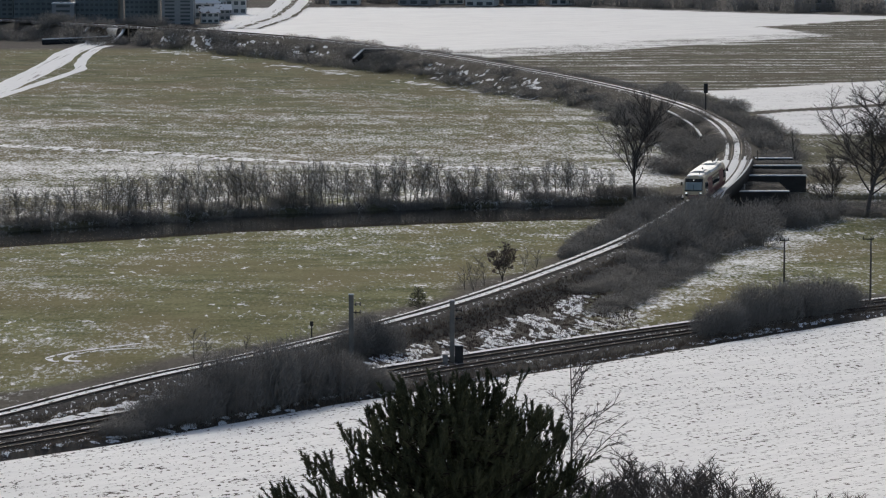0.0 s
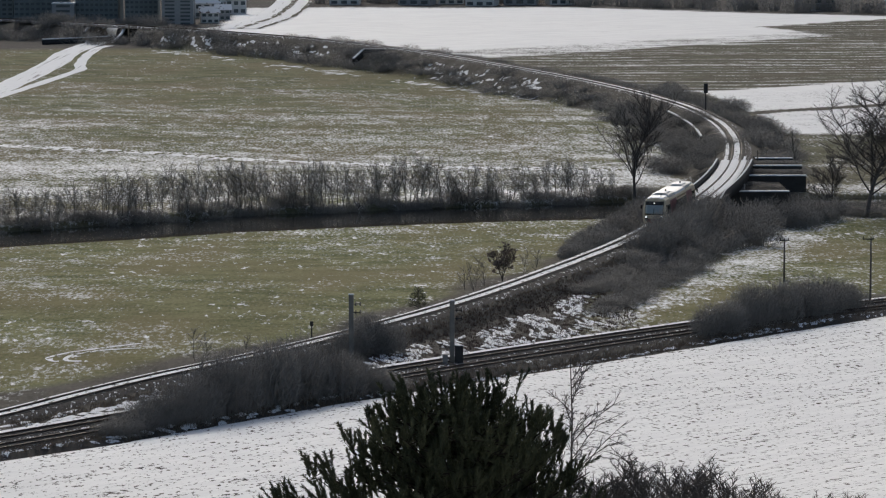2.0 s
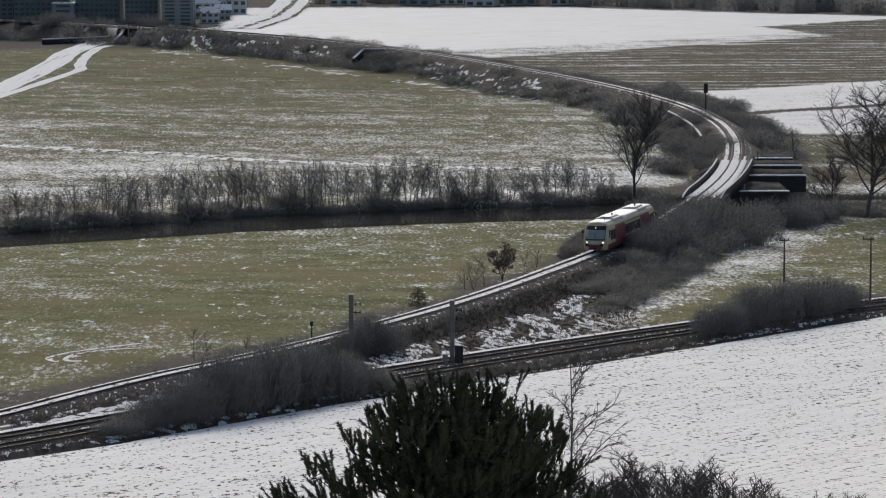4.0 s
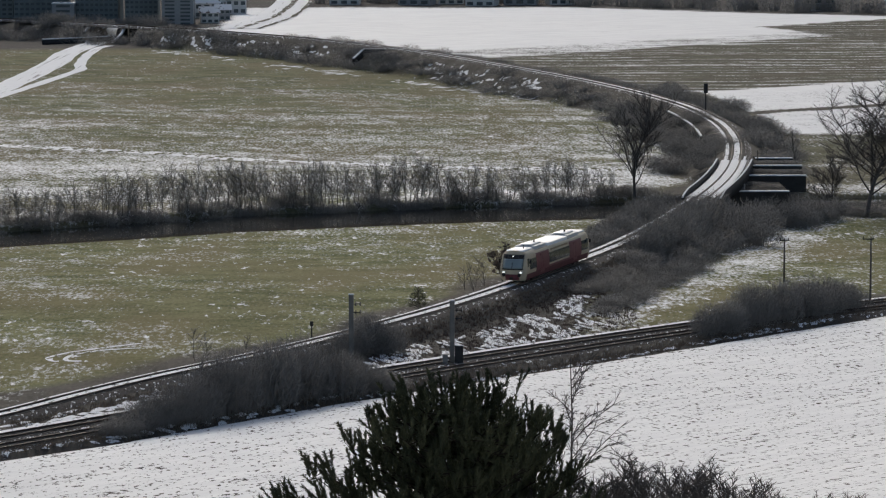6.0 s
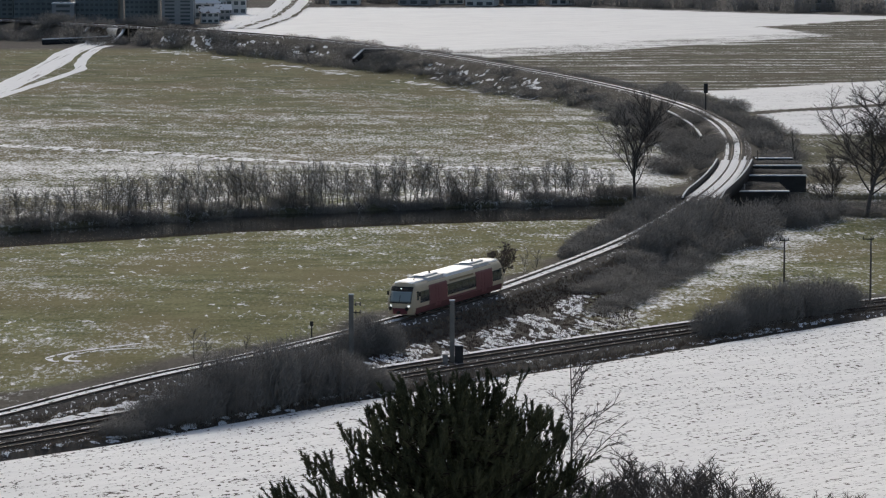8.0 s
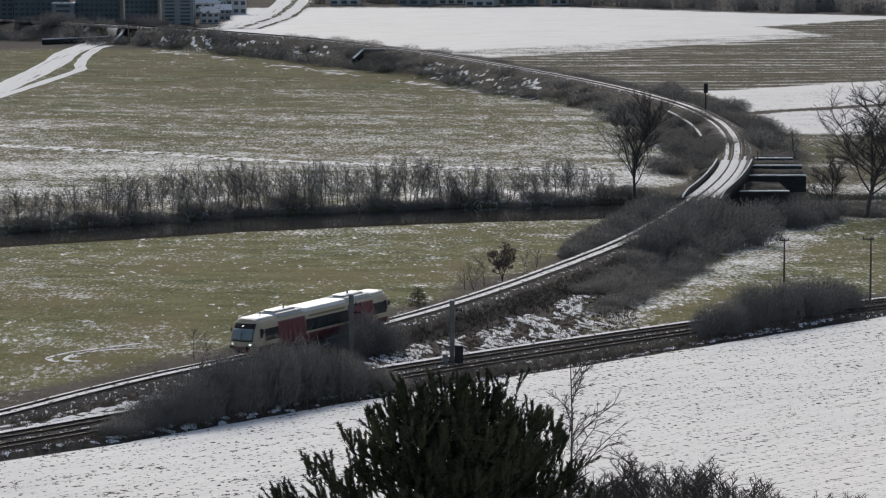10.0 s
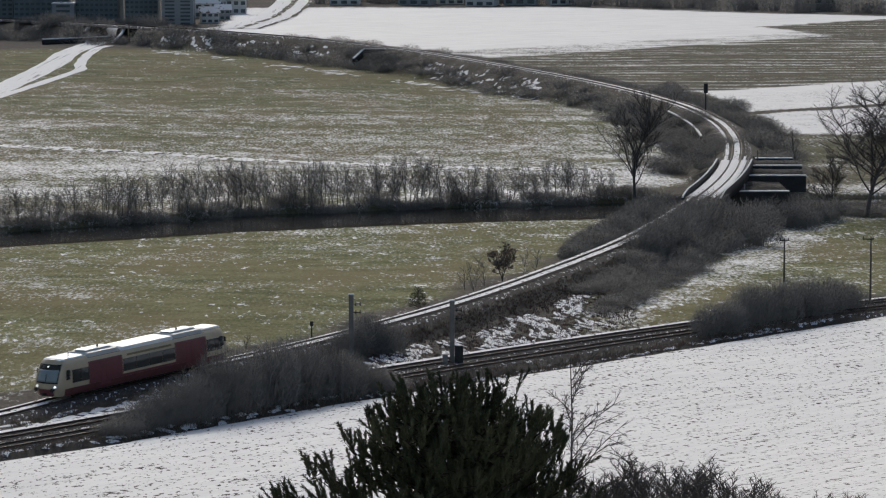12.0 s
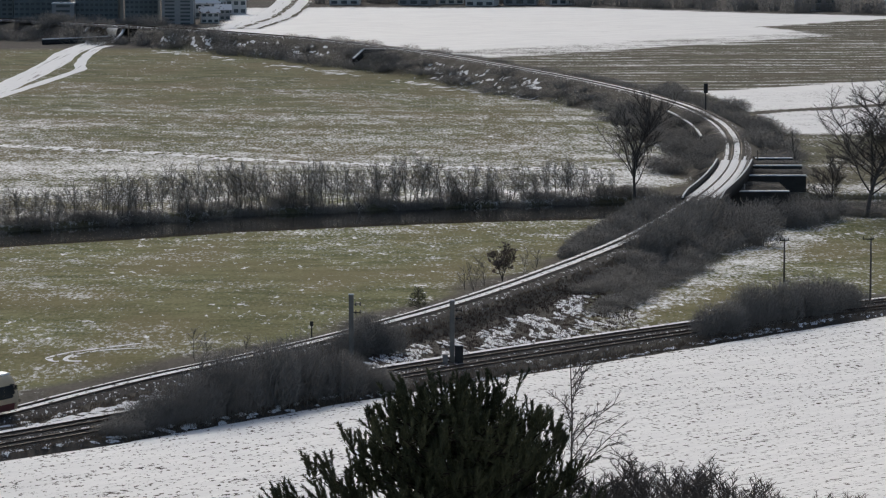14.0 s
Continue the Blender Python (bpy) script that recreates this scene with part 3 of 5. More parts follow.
plant("bare_tree", tree_meshes(65, tall=3.6, trunk_r=0.04, levels=2, spread=0.4, count=(14, 9), low=0.1, twig_r=0.012), 3.4, 400, 1.0, 0, "thin leafless sapling beside the track", "tree")
plant("bare_tree", tree_meshes(68, tall=3.2, trunk_r=0.03, levels=2, spread=0.4, count=(12, 8), low=0.1, twig_r=0.012), -22.0, 336, 1.0, 0, "thin leafless sapling beside the track", "tree")
PALE = "thin leafless sapling beside the track"
for x, y, tall, seed in ((-23.4, 349.4, 3.6, 201), (-22.4, 352.5, 2.6, 202), (2.4, 408, 3.0, 203), (3.6, 411, 3.8, 204), (4.6, 412, 3.0, 205), (9.2, 424, 3.4, 206), (10.6, 428, 3.0, 207), (-19.0, 357, 1.8, 208)):
    plant("bare_tree", tree_meshes(seed, tall=tall, trunk_r=0.03, levels=2, spread=0.9, count=(18, 11), low=0.1, up=0.5, twig_r=0.010, length=(0.5, 0.5)), x, y, 1.0, seed * 37 % 360, PALE, "tree", "saplings beside the track")


# ---- pines and leafy bushes ----
def shoots(rng, tips, needles, length, needle, width=0.0046, open_=0.68):
    """Upright shoots set with needles, at the tips (place, direction)."""
    n = len(tips)
    p = np.array([t[0] for t in tips])
    d = np.array([t[1] for t in tips])
    d /= np.linalg.norm(d, axis=1)[:, None]
    ln = length * rng.uniform(0.7, 1.25, n)
    f = rng.random((n, needles)) ** 0.9
    at = p[:, None] + d[:, None] * (f * ln[:, None])[..., None]
    rand = rng.normal(0, 1, (n, needles, 3))
    rand -= (rand * d[:, None]).sum(-1)[..., None] * d[:, None]
    rand /= np.linalg.norm(rand, axis=-1)[..., None] + 1e-9
    nd = rand * open_ + d[:, None] * math.sqrt(1 - open_ * open_)
    size = needle * rng.uniform(0.75, 1.15, (n, needles))
    tip = at + nd * size[..., None]
    side = np.cross(nd, rng.normal(0, 1, (n, needles, 3)))
    side *= width / (np.linalg.norm(side, axis=-1)[..., None] + 1e-9)
    v = np.stack([at - side, at + side, tip], 2).reshape(-1, 3)
    return v, np.arange(len(v)).reshape(-1, 3)


def leafy_bush(x, y, tall, label):
    """A low tree that keeps its dry leaves in loose clumps at the branch ends."""
    rng = np.random.default_rng(77)
    thick, thin, fine = [], [], []
    for lean in (-0.30, 0.0, 0.28):
        a, b, c = grow(rng, tall=tall * (0.86 if lean else 1.0), trunk_r=0.06, levels=2, spread=0.9, lean=lean, low=0.2, count=(12, 7), up=0.4, length=(0.36, 0.5), twig_r=0.015)
        thick, thin, fine = thick + a, thin + b, fine + c
    ob = thing("oak_bush", pose(x, y, float(height(np.array([x]), np.array([y]))[0]) - 0.1), label, "bush")
    attach("trunk", mesh_of("trunk", *sticks(thick, 5), BARK, True), ob)
    attach("twigs", mesh_of("twigs", *twig_mesh(thin, fine), BARK), ob)
    tips = [(np.array(b), np.array(b) - np.array(a)) for a, b, _, _ in fine]
    attach("crown", mesh_of("leaves", *shoots(rng, tips, 20, 0.36, 0.15, 0.055), DRY), ob, "loose clumps of dry russet leaves")


leafy_bush(6.7, 418.0, 4.3, "round bush holding its dry russet leaves")


def pine():
    rng = np.random.default_rng(7)
    x0, y0 = 0.17, 45.0
    base = float(height(np.array([x0]), np.array([y0]))[0]) - 0.2
    top = 40.12
    ob = thing("pine_tree", pose(x0, y0, base), "dark green bushy pine with upright needle shoots", "tree")
    tall = top - base
    boughs, tips, candles = [], [], []
    part("trunk", rod((0, 0, 0), (0.02, 0, tall - 0.5), 0.16, 0.03, 10), PINEBARK, ob, smooth=True)
    for k in range(260):
        z = tall - 0.12 - 3.6 * (k / 260) ** 1.25
        az = k * 2.399 + rng.uniform(-0.3, 0.3)
        below = tall - z
        reach = float(np.interp(below, [0.1, 0.3, 0.55, 0.85, 1.2, 1.6, 2.4, 4.0], [0.70, 1.08, 1.36, 1.62, 1.78, 2.0, 2.2, 2.2])) * (rng.uniform(0.2, 1.0) if below < 0.3 else rng.uniform(0.55, 1.0))
        out = np.array([math.cos(az), math.sin(az), 0])
        if below > 1.1 and out[0] < -0.4:
            reach *= 1 + 0.36 * min((below - 1.1) / 0.35, 1)
        a = np.array([0, 0, max(z - 0.5 * reach, 0.5)])
        b = out * reach + np.array([0, 0, z - 0.02 * reach])
        mid = (a + b) / 2 + np.array([0, 0, -0.10 * reach])
        boughs += [(a, mid, 0.020, 0.012), (mid, b, 0.012, 0.006)]
        twigs = 4 + int(6 * reach) if below < 2.2 else 2
        for _ in range(twigs):
            f = 1 - 0.75 * rng.random() ** 1.3
            p = (a + (mid - a) * f * 2) if f < 0.5 else (mid + (b - mid) * (f * 2 - 1))
            side = np.array([-out[1], out[0], 0]) * rng.normal(0, 0.16)
            q = p + side + out * rng.uniform(-0.04, 0.10) + np.array([0, 0, rng.uniform(-0.06, 0.10)])
            boughs.append((p, q, 0.006, 0.005))
            # a whorl of upright shoots: stout candles at the bough's end, shorter and denser within
            lead = out * rng.uniform(0.1, 0.5) + np.array([0, 0, 1.0]) + rng.normal(0, 0.14, 3)
            if f > 0.72:
                candles.append((q, lead))
                candles.append((q + rng.normal(0, 0.035, 3), lead * 0.8 + rng.normal(0, 0.30, 3)))
            else:
                q = q - np.array([0, 0, 0.10])
                tips += [(q + rng.normal(0, 0.05, 3), lead * 0.8 + rng.normal(0, 0.35, 3)) for _ in range(4)]
    v, f = sticks(boughs, 4)
    tagged(attach("branchwork", mesh_of("branchwork", v, f, PINEBARK), ob), kind="stuff")
    v, f = shoots(rng, tips, 36, 0.17, 0.066, 0.0085, 0.58)
    v2, f2 = shoots(rng, candles, 84, 0.25, 0.058, 0.0080, 0.56)
    v, f = np.concatenate([v, v2]), np.concatenate([f, f2 + len(v)])
    attach("crown", mesh_of("needles", v, f, NEEDLE), ob, "dark green needles")


pine()


def small_conifer(x, y, tall, label):
    rng = np.random.default_rng(int(abs(x) * 100))
    ob = thing("young_conifer", pose(x, y, float(height(np.array([x]), np.array([y]))[0]) - 0.1), label, "tree")
    part("trunk", rod((0, 0, 0), (0, 0, tall), 0.06, 0.015), BARK, ob)
    segs, tips = [], []
    for k in range(70):
        z = 0.15 + (tall - 0.2) * k / 70
        az = k * 2.4
        r = 0.44 * tall * (1 - z / tall) ** 0.8 * rng.uniform(0.7, 1.2) + 0.05
        b = np.array([math.cos(az) * r, math.sin(az) * r, z + 0.35 * r])
        segs.append((np.array([0, 0, z]), b, 0.02, 0.008))
        for _ in range(4):
            tips.append((b * np.array([1, 1, 1]) * rng.uniform(0.6, 1.0) + np.array([0, 0, 0.0]), np.array([math.cos(az), math.sin(az), 0.8]) + rng.normal(0, 0.4, 3)))
    tips = [(np.array([p[0], p[1], min(p[2], tall)]), d) for p, d in tips]
    v, f = sticks(segs, 3)
    tagged(attach("branchwork", mesh_of("branchwork", v, f, PINEBARK), ob), kind="stuff")
    v, f = shoots(rng, tips, 14, 0.34, 0.12, 0.016, 0.5)
    attach("crown", mesh_of("needles", v, f, NEEDLE), ob)


small_conifer(-2.6, 389.5, 2.7, "young dark conifer in the meadow beside the track")

# bare growth on the hillside below the camera
def birch():
    """A slender birch: a straight stem and long arching branches, most of them to one side."""
    rng = np.random.default_rng(83)
    x0, y0 = 2.08, 60.0
    base = float(height(np.array([x0]), np.array([y0]))[0]) - 0.1
    tall = 38.42 - base
    stem = [(np.array([0.02 * math.sin(2.1 * k), 0, tall * k / 8]), np.array([0.02 * math.sin(2.1 * (k + 1)), 0, tall * (k + 1) / 8]), 0.055 - 0.006 * k, 0.049 - 0.006 * k) for k in range(8)]
    thin, fine = [], []
    for k in range(24):
        h = tall * (0.58 + 0.39 * k / 24)
        az = rng.normal(0.0, 0.8) if k % 10 < 7 else rng.normal(math.pi, 0.7)
        d = np.array([0.7 * math.cos(az), 0.7 * math.sin(az), 0.72])
        ln = (1.6 if k % 10 < 7 else 0.8) * (1.2 - 0.85 * k / 24) * rng.uniform(0.75, 1.1)
        p = np.array([0.0, 0.0, h])
        for n in range(7):
            d = d + rng.normal(0, 0.10, 3) + np.array([0.03, 0, 0.04 - 0.03 * n])
            d /= np.linalg.norm(d)
            q = p + d * ln / 7
            thin.append((p, q, 0.011 - 0.001 * n, 0.010 - 0.001 * n))
            for _ in range(2):
                e = d + rng.normal(0, 0.55, 3)
                e /= np.linalg.norm(e)
                w = p + e * ln * rng.uniform(0.12, 0.26)
                thin.append((p, w, 0.0055, 0.004))
                for _ in range(3):
                    g = e + rng.normal(0, 0.55, 3)
                    fine.append((p + (w - p) * rng.uniform(0.3, 1.0), w + g / np.linalg.norm(g) * rng.uniform(0.06, 0.14), 0.0042, 0))
            p = q
    ob = thing("birch_sapling", pose(x0, y0, base), "slender leafless birch sapling with fine twigs", "tree")
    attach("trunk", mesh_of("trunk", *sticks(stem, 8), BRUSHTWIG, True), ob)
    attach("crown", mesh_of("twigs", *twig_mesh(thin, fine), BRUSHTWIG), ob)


birch()


def brush_mesh(seed):
    """A dense bush of many crooked upright stems."""
    rng = np.random.default_rng(seed)
    thick, thin, fine = [], [], []
    for _ in range(5):
        a, b, c = grow(rng, tall=5.0 * rng.uniform(0.90, 1.0), trunk_r=0.022, levels=3, spread=0.75, lean=rng.uniform(-0.12, 0.12), low=0.66, count=(13, 7, 6), up=0.35, length=(0.13, 0.55, 0.55), twig_r=0.0040)
        off = np.array([rng.normal(0, 0.22), rng.normal(0, 0.4), 0])
        for src, dst in ((a, thick), (b, thin), (c, fine)):
            dst += [(p + off, q + off, r, t) for p, q, r, t in src]
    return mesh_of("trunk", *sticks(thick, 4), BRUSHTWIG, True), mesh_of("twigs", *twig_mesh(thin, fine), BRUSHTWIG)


BRUSH = [brush_mesh(90 + k) for k in range(4)]
PEAKS = [max(v.co.z for me in pair for v in me.vertices) for pair in BRUSH]
for k in range(34):
    x = 1.55 + 3.5 * (k + rs.uniform(0.1, 0.9)) / 34
    y = 47.5 + rs.uniform(-2.5, 2.5)
    # the tops follow the bushes' uneven line: highest near its start, falling away
    crest = float(np.interp(x * 47.5 / y, [1.6, 2.0, 2.45, 2.8, 3.2, 3.55, 3.9, 4.4, 4.8, 5.2], [38.56, 38.66, 38.92, 38.82, 38.69, 38.76, 38.66, 38.52, 38.38, 38.2]))
    top = 46.64 - (46.64 - crest) * y / 47.5 - rs.uniform(0, 0.12)
    zb = float(height(np.array([x]), np.array([y]))[0]) - 0.1
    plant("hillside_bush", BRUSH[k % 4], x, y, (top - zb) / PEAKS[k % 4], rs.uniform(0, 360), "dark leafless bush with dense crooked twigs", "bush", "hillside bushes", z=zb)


# ---- the railcar ----
def railcar():
    loc = dict(local=True)
    cream = plain("cream_paint", (0.54, 0.44, 0.30), (0.63, 0.53, 0.38), 0.9, 0.4, **loc)
    red = plain("dark_red_paint", (0.165, 0.048, 0.055), (0.215, 0.070, 0.076), 0.9, 0.4, **loc)
    skirt = plain("dirty_red_skirt", (0.12, 0.040, 0.042), (0.17, 0.062, 0.062), 1.4, 0.6, **loc)
    grey = plain("light_grey_fairing", (0.50, 0.50, 0.50), (0.62, 0.62, 0.61), 1.2, 0.5, **loc)
    roofsnow = plain("roof_snow", (0.84, 0.84, 0.85), (0.92, 0.92, 0.92), 1.0, 0.42, spec=0.6, **loc)
    dark = plain("black_underframe", (0.02, 0.02, 0.02), (0.05, 0.045, 0.04), 2.0, 0.7, **loc)
    g = Nodes("tinted_window_glass")
    glass = g.done(g.mix(g.noise(0.8, 2, 0.5, True), (0.020, 0.026, 0.030), (0.045, 0.055, 0.06)), 0.06, 0.0, 0.6)
    # windscreen's base colour is paled to stand in for reflected sky
    g = Nodes("sky_toned_windscreen")
    screen = g.done(g.mix(g.noise(1.2, 2, 0.5, True), (0.20, 0.245, 0.25), (0.28, 0.33, 0.335)), 0.08, 0.0, 0.8)
    g = Nodes("lit_lamp")
    g.bsdf.inputs["Emission Color"].default_value, g.bsdf.inputs["Emission Strength"].default_value = (1, 0.97, 0.9, 1), 2.2
    lamp = g.done((0.9, 0.9, 0.85), 0.2)
    amber = plain("display_face", (0.03, 0.03, 0.03), (0.06, 0.055, 0.05), 3, 0.3, **loc)
    script = plain("ochre_lettering", (0.24, 0.17, 0.09), (0.30, 0.22, 0.12), 2, 0.5, **loc)

    car = thing("railcar", pose(0, 0, 0), "cream and dark red diesel railcar with snow on its roof", "railcar")
    zs = np.array([0.35, 0.6, 0.95, 1.3, 1.7, 2.1, 2.5, 2.8, 3.05, 3.22, 3.36, 3.44])
    ws = np.array([1.28, 1.36, 1.42, 1.45, 1.45, 1.43, 1.39, 1.35, 1.30, 1.22, 1.05, 0.85])
    LEN = 25.4

    def half(z):
        return float(np.interp(z, zs, ws))

    def slant(z):
        return 0.05 + 0.75 * max(0.0, (z - 1.35) / 2.1) ** 1.25 + 0.18 * max(0.0, (0.9 - z) / 0.6)

    def nose(y, z):
        """Where the front's skin lies."""
        return -slant(z) - 0.42 * (abs(y) / half(z)) ** 2.6

    # body shell: the cross-section carried from nose to tail
    stations = [0.0, 0.12, 0.3, 0.55, 0.78, 0.92, 1.0]
    ring = [(w, z) for w, z in zip(ws, zs)] + [(0.45, 3.50), (0.0, 3.53)]
    ring = ring + [(-w, z) for w, z in ring[-2::-1]]
    rows = []
    for f in stations:
        rows.append([(nose(w * f, z), w * f, z) for w, z in ring])
    rows.append([(-1.6, w, z) for w, z in ring])
    rows.append([(-(LEN - 1.6), w, z) for w, z in ring])
    for f in stations[::-1]:
        rows.append([(-LEN - nose(w * f, z), w * f, z) for w, z in ring])
    m = len(ring)
    verts = [p for r in rows for p in r]
    faces = [(i * m + j, i * m + j + 1, (i + 1) * m + j + 1, (i + 1) * m + j) for i in range(len(rows) - 1) for j in range(m - 1)]
    body = attach("body", mesh_of("body", verts, faces, cream, True), car, "cream painted body shell")

    def side_panel(name, xa, xb, za, zb, sgn, mat, d, parent=body, cut=0.0):
        """A panel on the side skin; cut leans its ends."""
        n = 5
        v, f = [], []
        for k in range(n + 1):
            z = za + (zb - za) * k / n
            for x in (xa - cut * k / n, xb - cut * k / n):
                v += [(x, sgn * (half(z) - 0.02), z), (x, sgn * (half(z) + d), z)]
        for k in range(n):
            a, b = 4 * k, 4 * k + 4
            f += [(a + 1, a + 3, b + 3, b + 1), (a, a + 1, b + 1, b), (a + 3, a + 2, b + 2, b + 3)]
        f += [(0, 2, 3, 1), (4 * n, 4 * n + 1, 4 * n + 3, 4 * n + 2)]
        return attach(name, mesh_of(name, v, f, mat), parent)

    for sgn in (1, -1):
        side_panel("skirt", -1.0, -LEN + 1.0, 0.36, 0.98, sgn, skirt, 0.022)
        side_panel("red_panel", -4.4, -9.2, 0.99, 3.26, sgn, red, 0.022)
        side_panel("red_panel", -17.0, -21.7, 0.99, 3.26, sgn, red, 0.022)
        side_panel("red_panel", -9.2, -17.0, 0.99, 1.20, sgn, red, 0.021)
        side_panel("fascia", -9.9, -16.5, 2.72, 2.90, sgn, script, 0.020)
        for xa in (-9.3, -11.22, -13.14, -15.06):
            side_panel("window", xa, xa - 1.86, 1.42, 2.52, sgn, glass, 0.036)
        side_panel("window", -2.05, -3.15, 1.40, 2.52, sgn, glass, 0.036)
        side_panel("window", -3.2, -4.35, 1.40, 2.52, sgn, glass, 0.036)
        side_panel("window", -21.8, -22.95, 1.45, 2.54, sgn, glass, 0.036)
        side_panel("window", -23.0, -24.1, 1.45, 2.54, sgn, glass, 0.036)
        for xc in (-6.8, -19.35):
            for xa in (xc + 0.72, xc - 0.02):
                side_panel("door", xa, xa - 0.70, 0.62, 2.75, sgn, red, 0.032)
        side_panel("cab_window", -1.15, -1.62, 1.75, 2.60, sgn, glass, 0.036, cut=0.1)
        side_panel("cab_window", -LEN + 1.55, -LEN + 1.05, 1.75, 2.60, sgn, glass, 0.036, cut=-0.1)

    def face_panel(name, ya, yb, za, zb, mat, d, rear, parent=body):
        n, k2, v, f = 8, 6, [], []
        for i in range(k2 + 1):
            z = za + (zb - za) * i / k2
            for j in range(n + 1):
                y = ya + (yb - ya) * j / n
                x = nose(y, z) + d
                v.append((-LEN - x if rear else x, y, z))
        for i in range(k2):
            for j in range(n):
                a = i * (n + 1) + j
                f.append((a, a + 1, a + n + 2, a + n + 1))
        ob = attach(name, mesh_of(name, v, f, mat, True), parent)
        mod = ob.modifiers.new("thick", "SOLIDIFY")
        mod.thickness, mod.offset = 0.03, 0.0
        return ob

    for rear in (False, True):
        face_panel("front_mask", -1.16, 1.16, 1.50, 3.12, dark, 0.010, rear)
        face_panel("windscreen", -1.10, 1.10, 1.62, 2.66, screen, 0.030, rear)
        face_panel("destination_display", -0.62, 0.62, 2.76, 3.0, amber, 0.030, rear)
        face_panel("bumper_panel", -0.78, 0.78, 0.42, 1.02, red, 0.030, rear)
        face_panel("wiper", -0.03, 0.03, 1.66, 2.3, dark, 0.055, rear)
        for y in (-0.95, 0.95, 0.0):
            z = 2.92 if y == 0 else 1.24
            x = nose(y, z) + 0.03
            x = -LEN - x if rear else x
            out = -1 if rear else 1
            face_panel("lamp_housing", y - 0.2, y + 0.2, z - 0.12, z + 0.12, grey if y else dark, 0.034, rear)
            part("lamp" if rear else "headlight", rod((x - out * 0.02, y, z), (x + out * 0.05, y, z), 0.10 if y else 0.07, 0.09 if y else 0.06, 12), lamp if not rear else dark, body)
        x = -LEN - 0.05 if rear else 0.05
        coupler = part("coupler", rod((x - (-0.2 if rear else 0.2), 0, 0.62), (x + (-0.35 if rear else 0.35), 0, 0.62), 0.11, 0.14, 10), dark, car)
        for y in (-0.88, 0.88):
            bm = rod((nose(y, 0.95) * (1 if not rear else -1) - (LEN if rear else 0), y, 0.98), ((0.12 if not rear else -LEN - 0.12), y, 0.98), 0.07)
            rod(((0.12 if not rear else -LEN - 0.12), y, 0.98), ((0.18 if not rear else -LEN - 0.18), y, 0.98), 0.19, 0.19, 14, bm)
            part("buffer", bm, dark, car)
        xm = -1.5 if not rear else -LEN + 1.5
        for sgn in (-1, 1):
            bm = rod((xm, sgn * 1.33, 2.62), (xm + (0.25 if not rear else -0.25), sgn * 1.68, 2.55), 0.025)
            box((0.10, 0.22, 0.42), (xm + (0.27 if not rear else -0.27), sgn * 1.72, 2.36), 0.03, bm=bm)
            part("mirror", bm, dark, car)

    # roof: snow on the smooth lengths, raised equipment fairings over the red ones
    def roof_piece(name, xa, xb, w, z0, z1, mat, label=""):
        prof = [(-w, z0), (-w * 0.96, z1 - 0.05), (-w * 0.7, z1), (w * 0.7, z1), (w * 0.96, z1 - 0.05), (w, z0)]
        v = [(x, y, z) for x, sh in ((xa, 1.0), (xa - 0.25, 1.0), (xb + 0.25, 1.0), (xb, 1.0)) for y, z in prof]
        for k in list(range(6)) + list(range(18, 24)):
            v[k] = (v[k][0], v[k][1] * 0.93, z0 + (v[k][2] - z0) * 0.35)
        f = [(i * 6 + j, i * 6 + j + 1, i * 6 + j + 7, i * 6 + j + 6) for i in range(3) for j in range(5)]
        f += [tuple(range(6)), tuple(range(23, 17, -1))]
        return attach(name, mesh_of(name, v, f, mat), car, label)

    roof_piece("roof_snow", -1.0, -4.4, 1.02, 3.40, 3.58, roofsnow, "white snow on the roof")
    roof_piece("roof_snow", -9.2, -17.0, 1.24, 3.24, 3.60, roofsnow, "white snow on the roof")
    roof_piece("roof_snow", -21.7, -LEN + 1.0, 1.02, 3.40, 3.58, roofsnow, "white snow on the roof")
    for xa, xb in ((-4.5, -9.1), (-16.9, -21.6)):
        roof_piece("roof_fairing", xa, xb, 1.16, 3.28, 3.66, grey, "light grey roof equipment fairing")
        roof_piece("equipment_box", xa - 0.5, xb + 0.5, 0.74, 3.62, 3.80, grey)
        roof_piece("equipment_snow", xa - 0.45, xb + 0.6, 0.70, 3.78, 3.86, roofsnow, "thin snow on the equipment box")
    part("aerial", rod((-2.6, 0.5, 3.5), (-2.7, 0.5, 3.95), 0.05, 0.03), dark, car)
    part("exhaust", rod((-18.6, 0.35, 3.8), (-18.6, 0.35, 4.1), 0.09, 0.09), dark, car)
    part("exhaust", rod((-7.0, 0.35, 3.8), (-7.0, 0.35, 4.08), 0.09, 0.09), dark, car)

    part("underframe", box((17.5, 2.2, 0.5), (-12.4, 0, 0.42), 0.08), dark, car)
    for xc in (-3.9, -21.5):
        bogie = part("bogie", box((3.0, 2.0, 0.28), (xc, 0, 0.5), 0.06), dark, car)
        for xw in (xc - 0.9, xc + 0.9):
            bm = rod((xw, -1.0, 0.40), (xw, 1.0, 0.40), 0.07)
            for sgn in (-1, 1):
                rod((xw, sgn * 0.70, 0.40), (xw, sgn * 0.83, 0.40), 0.40, 0.40, 20, bm)
                rod((xw, sgn * 0.66, 0.40), (xw, sgn * 0.70, 0.40), 0.43, 0.43, 20, bm)
            part("wheelset", bm, RAIL, bogie)
    return car


train = railcar()


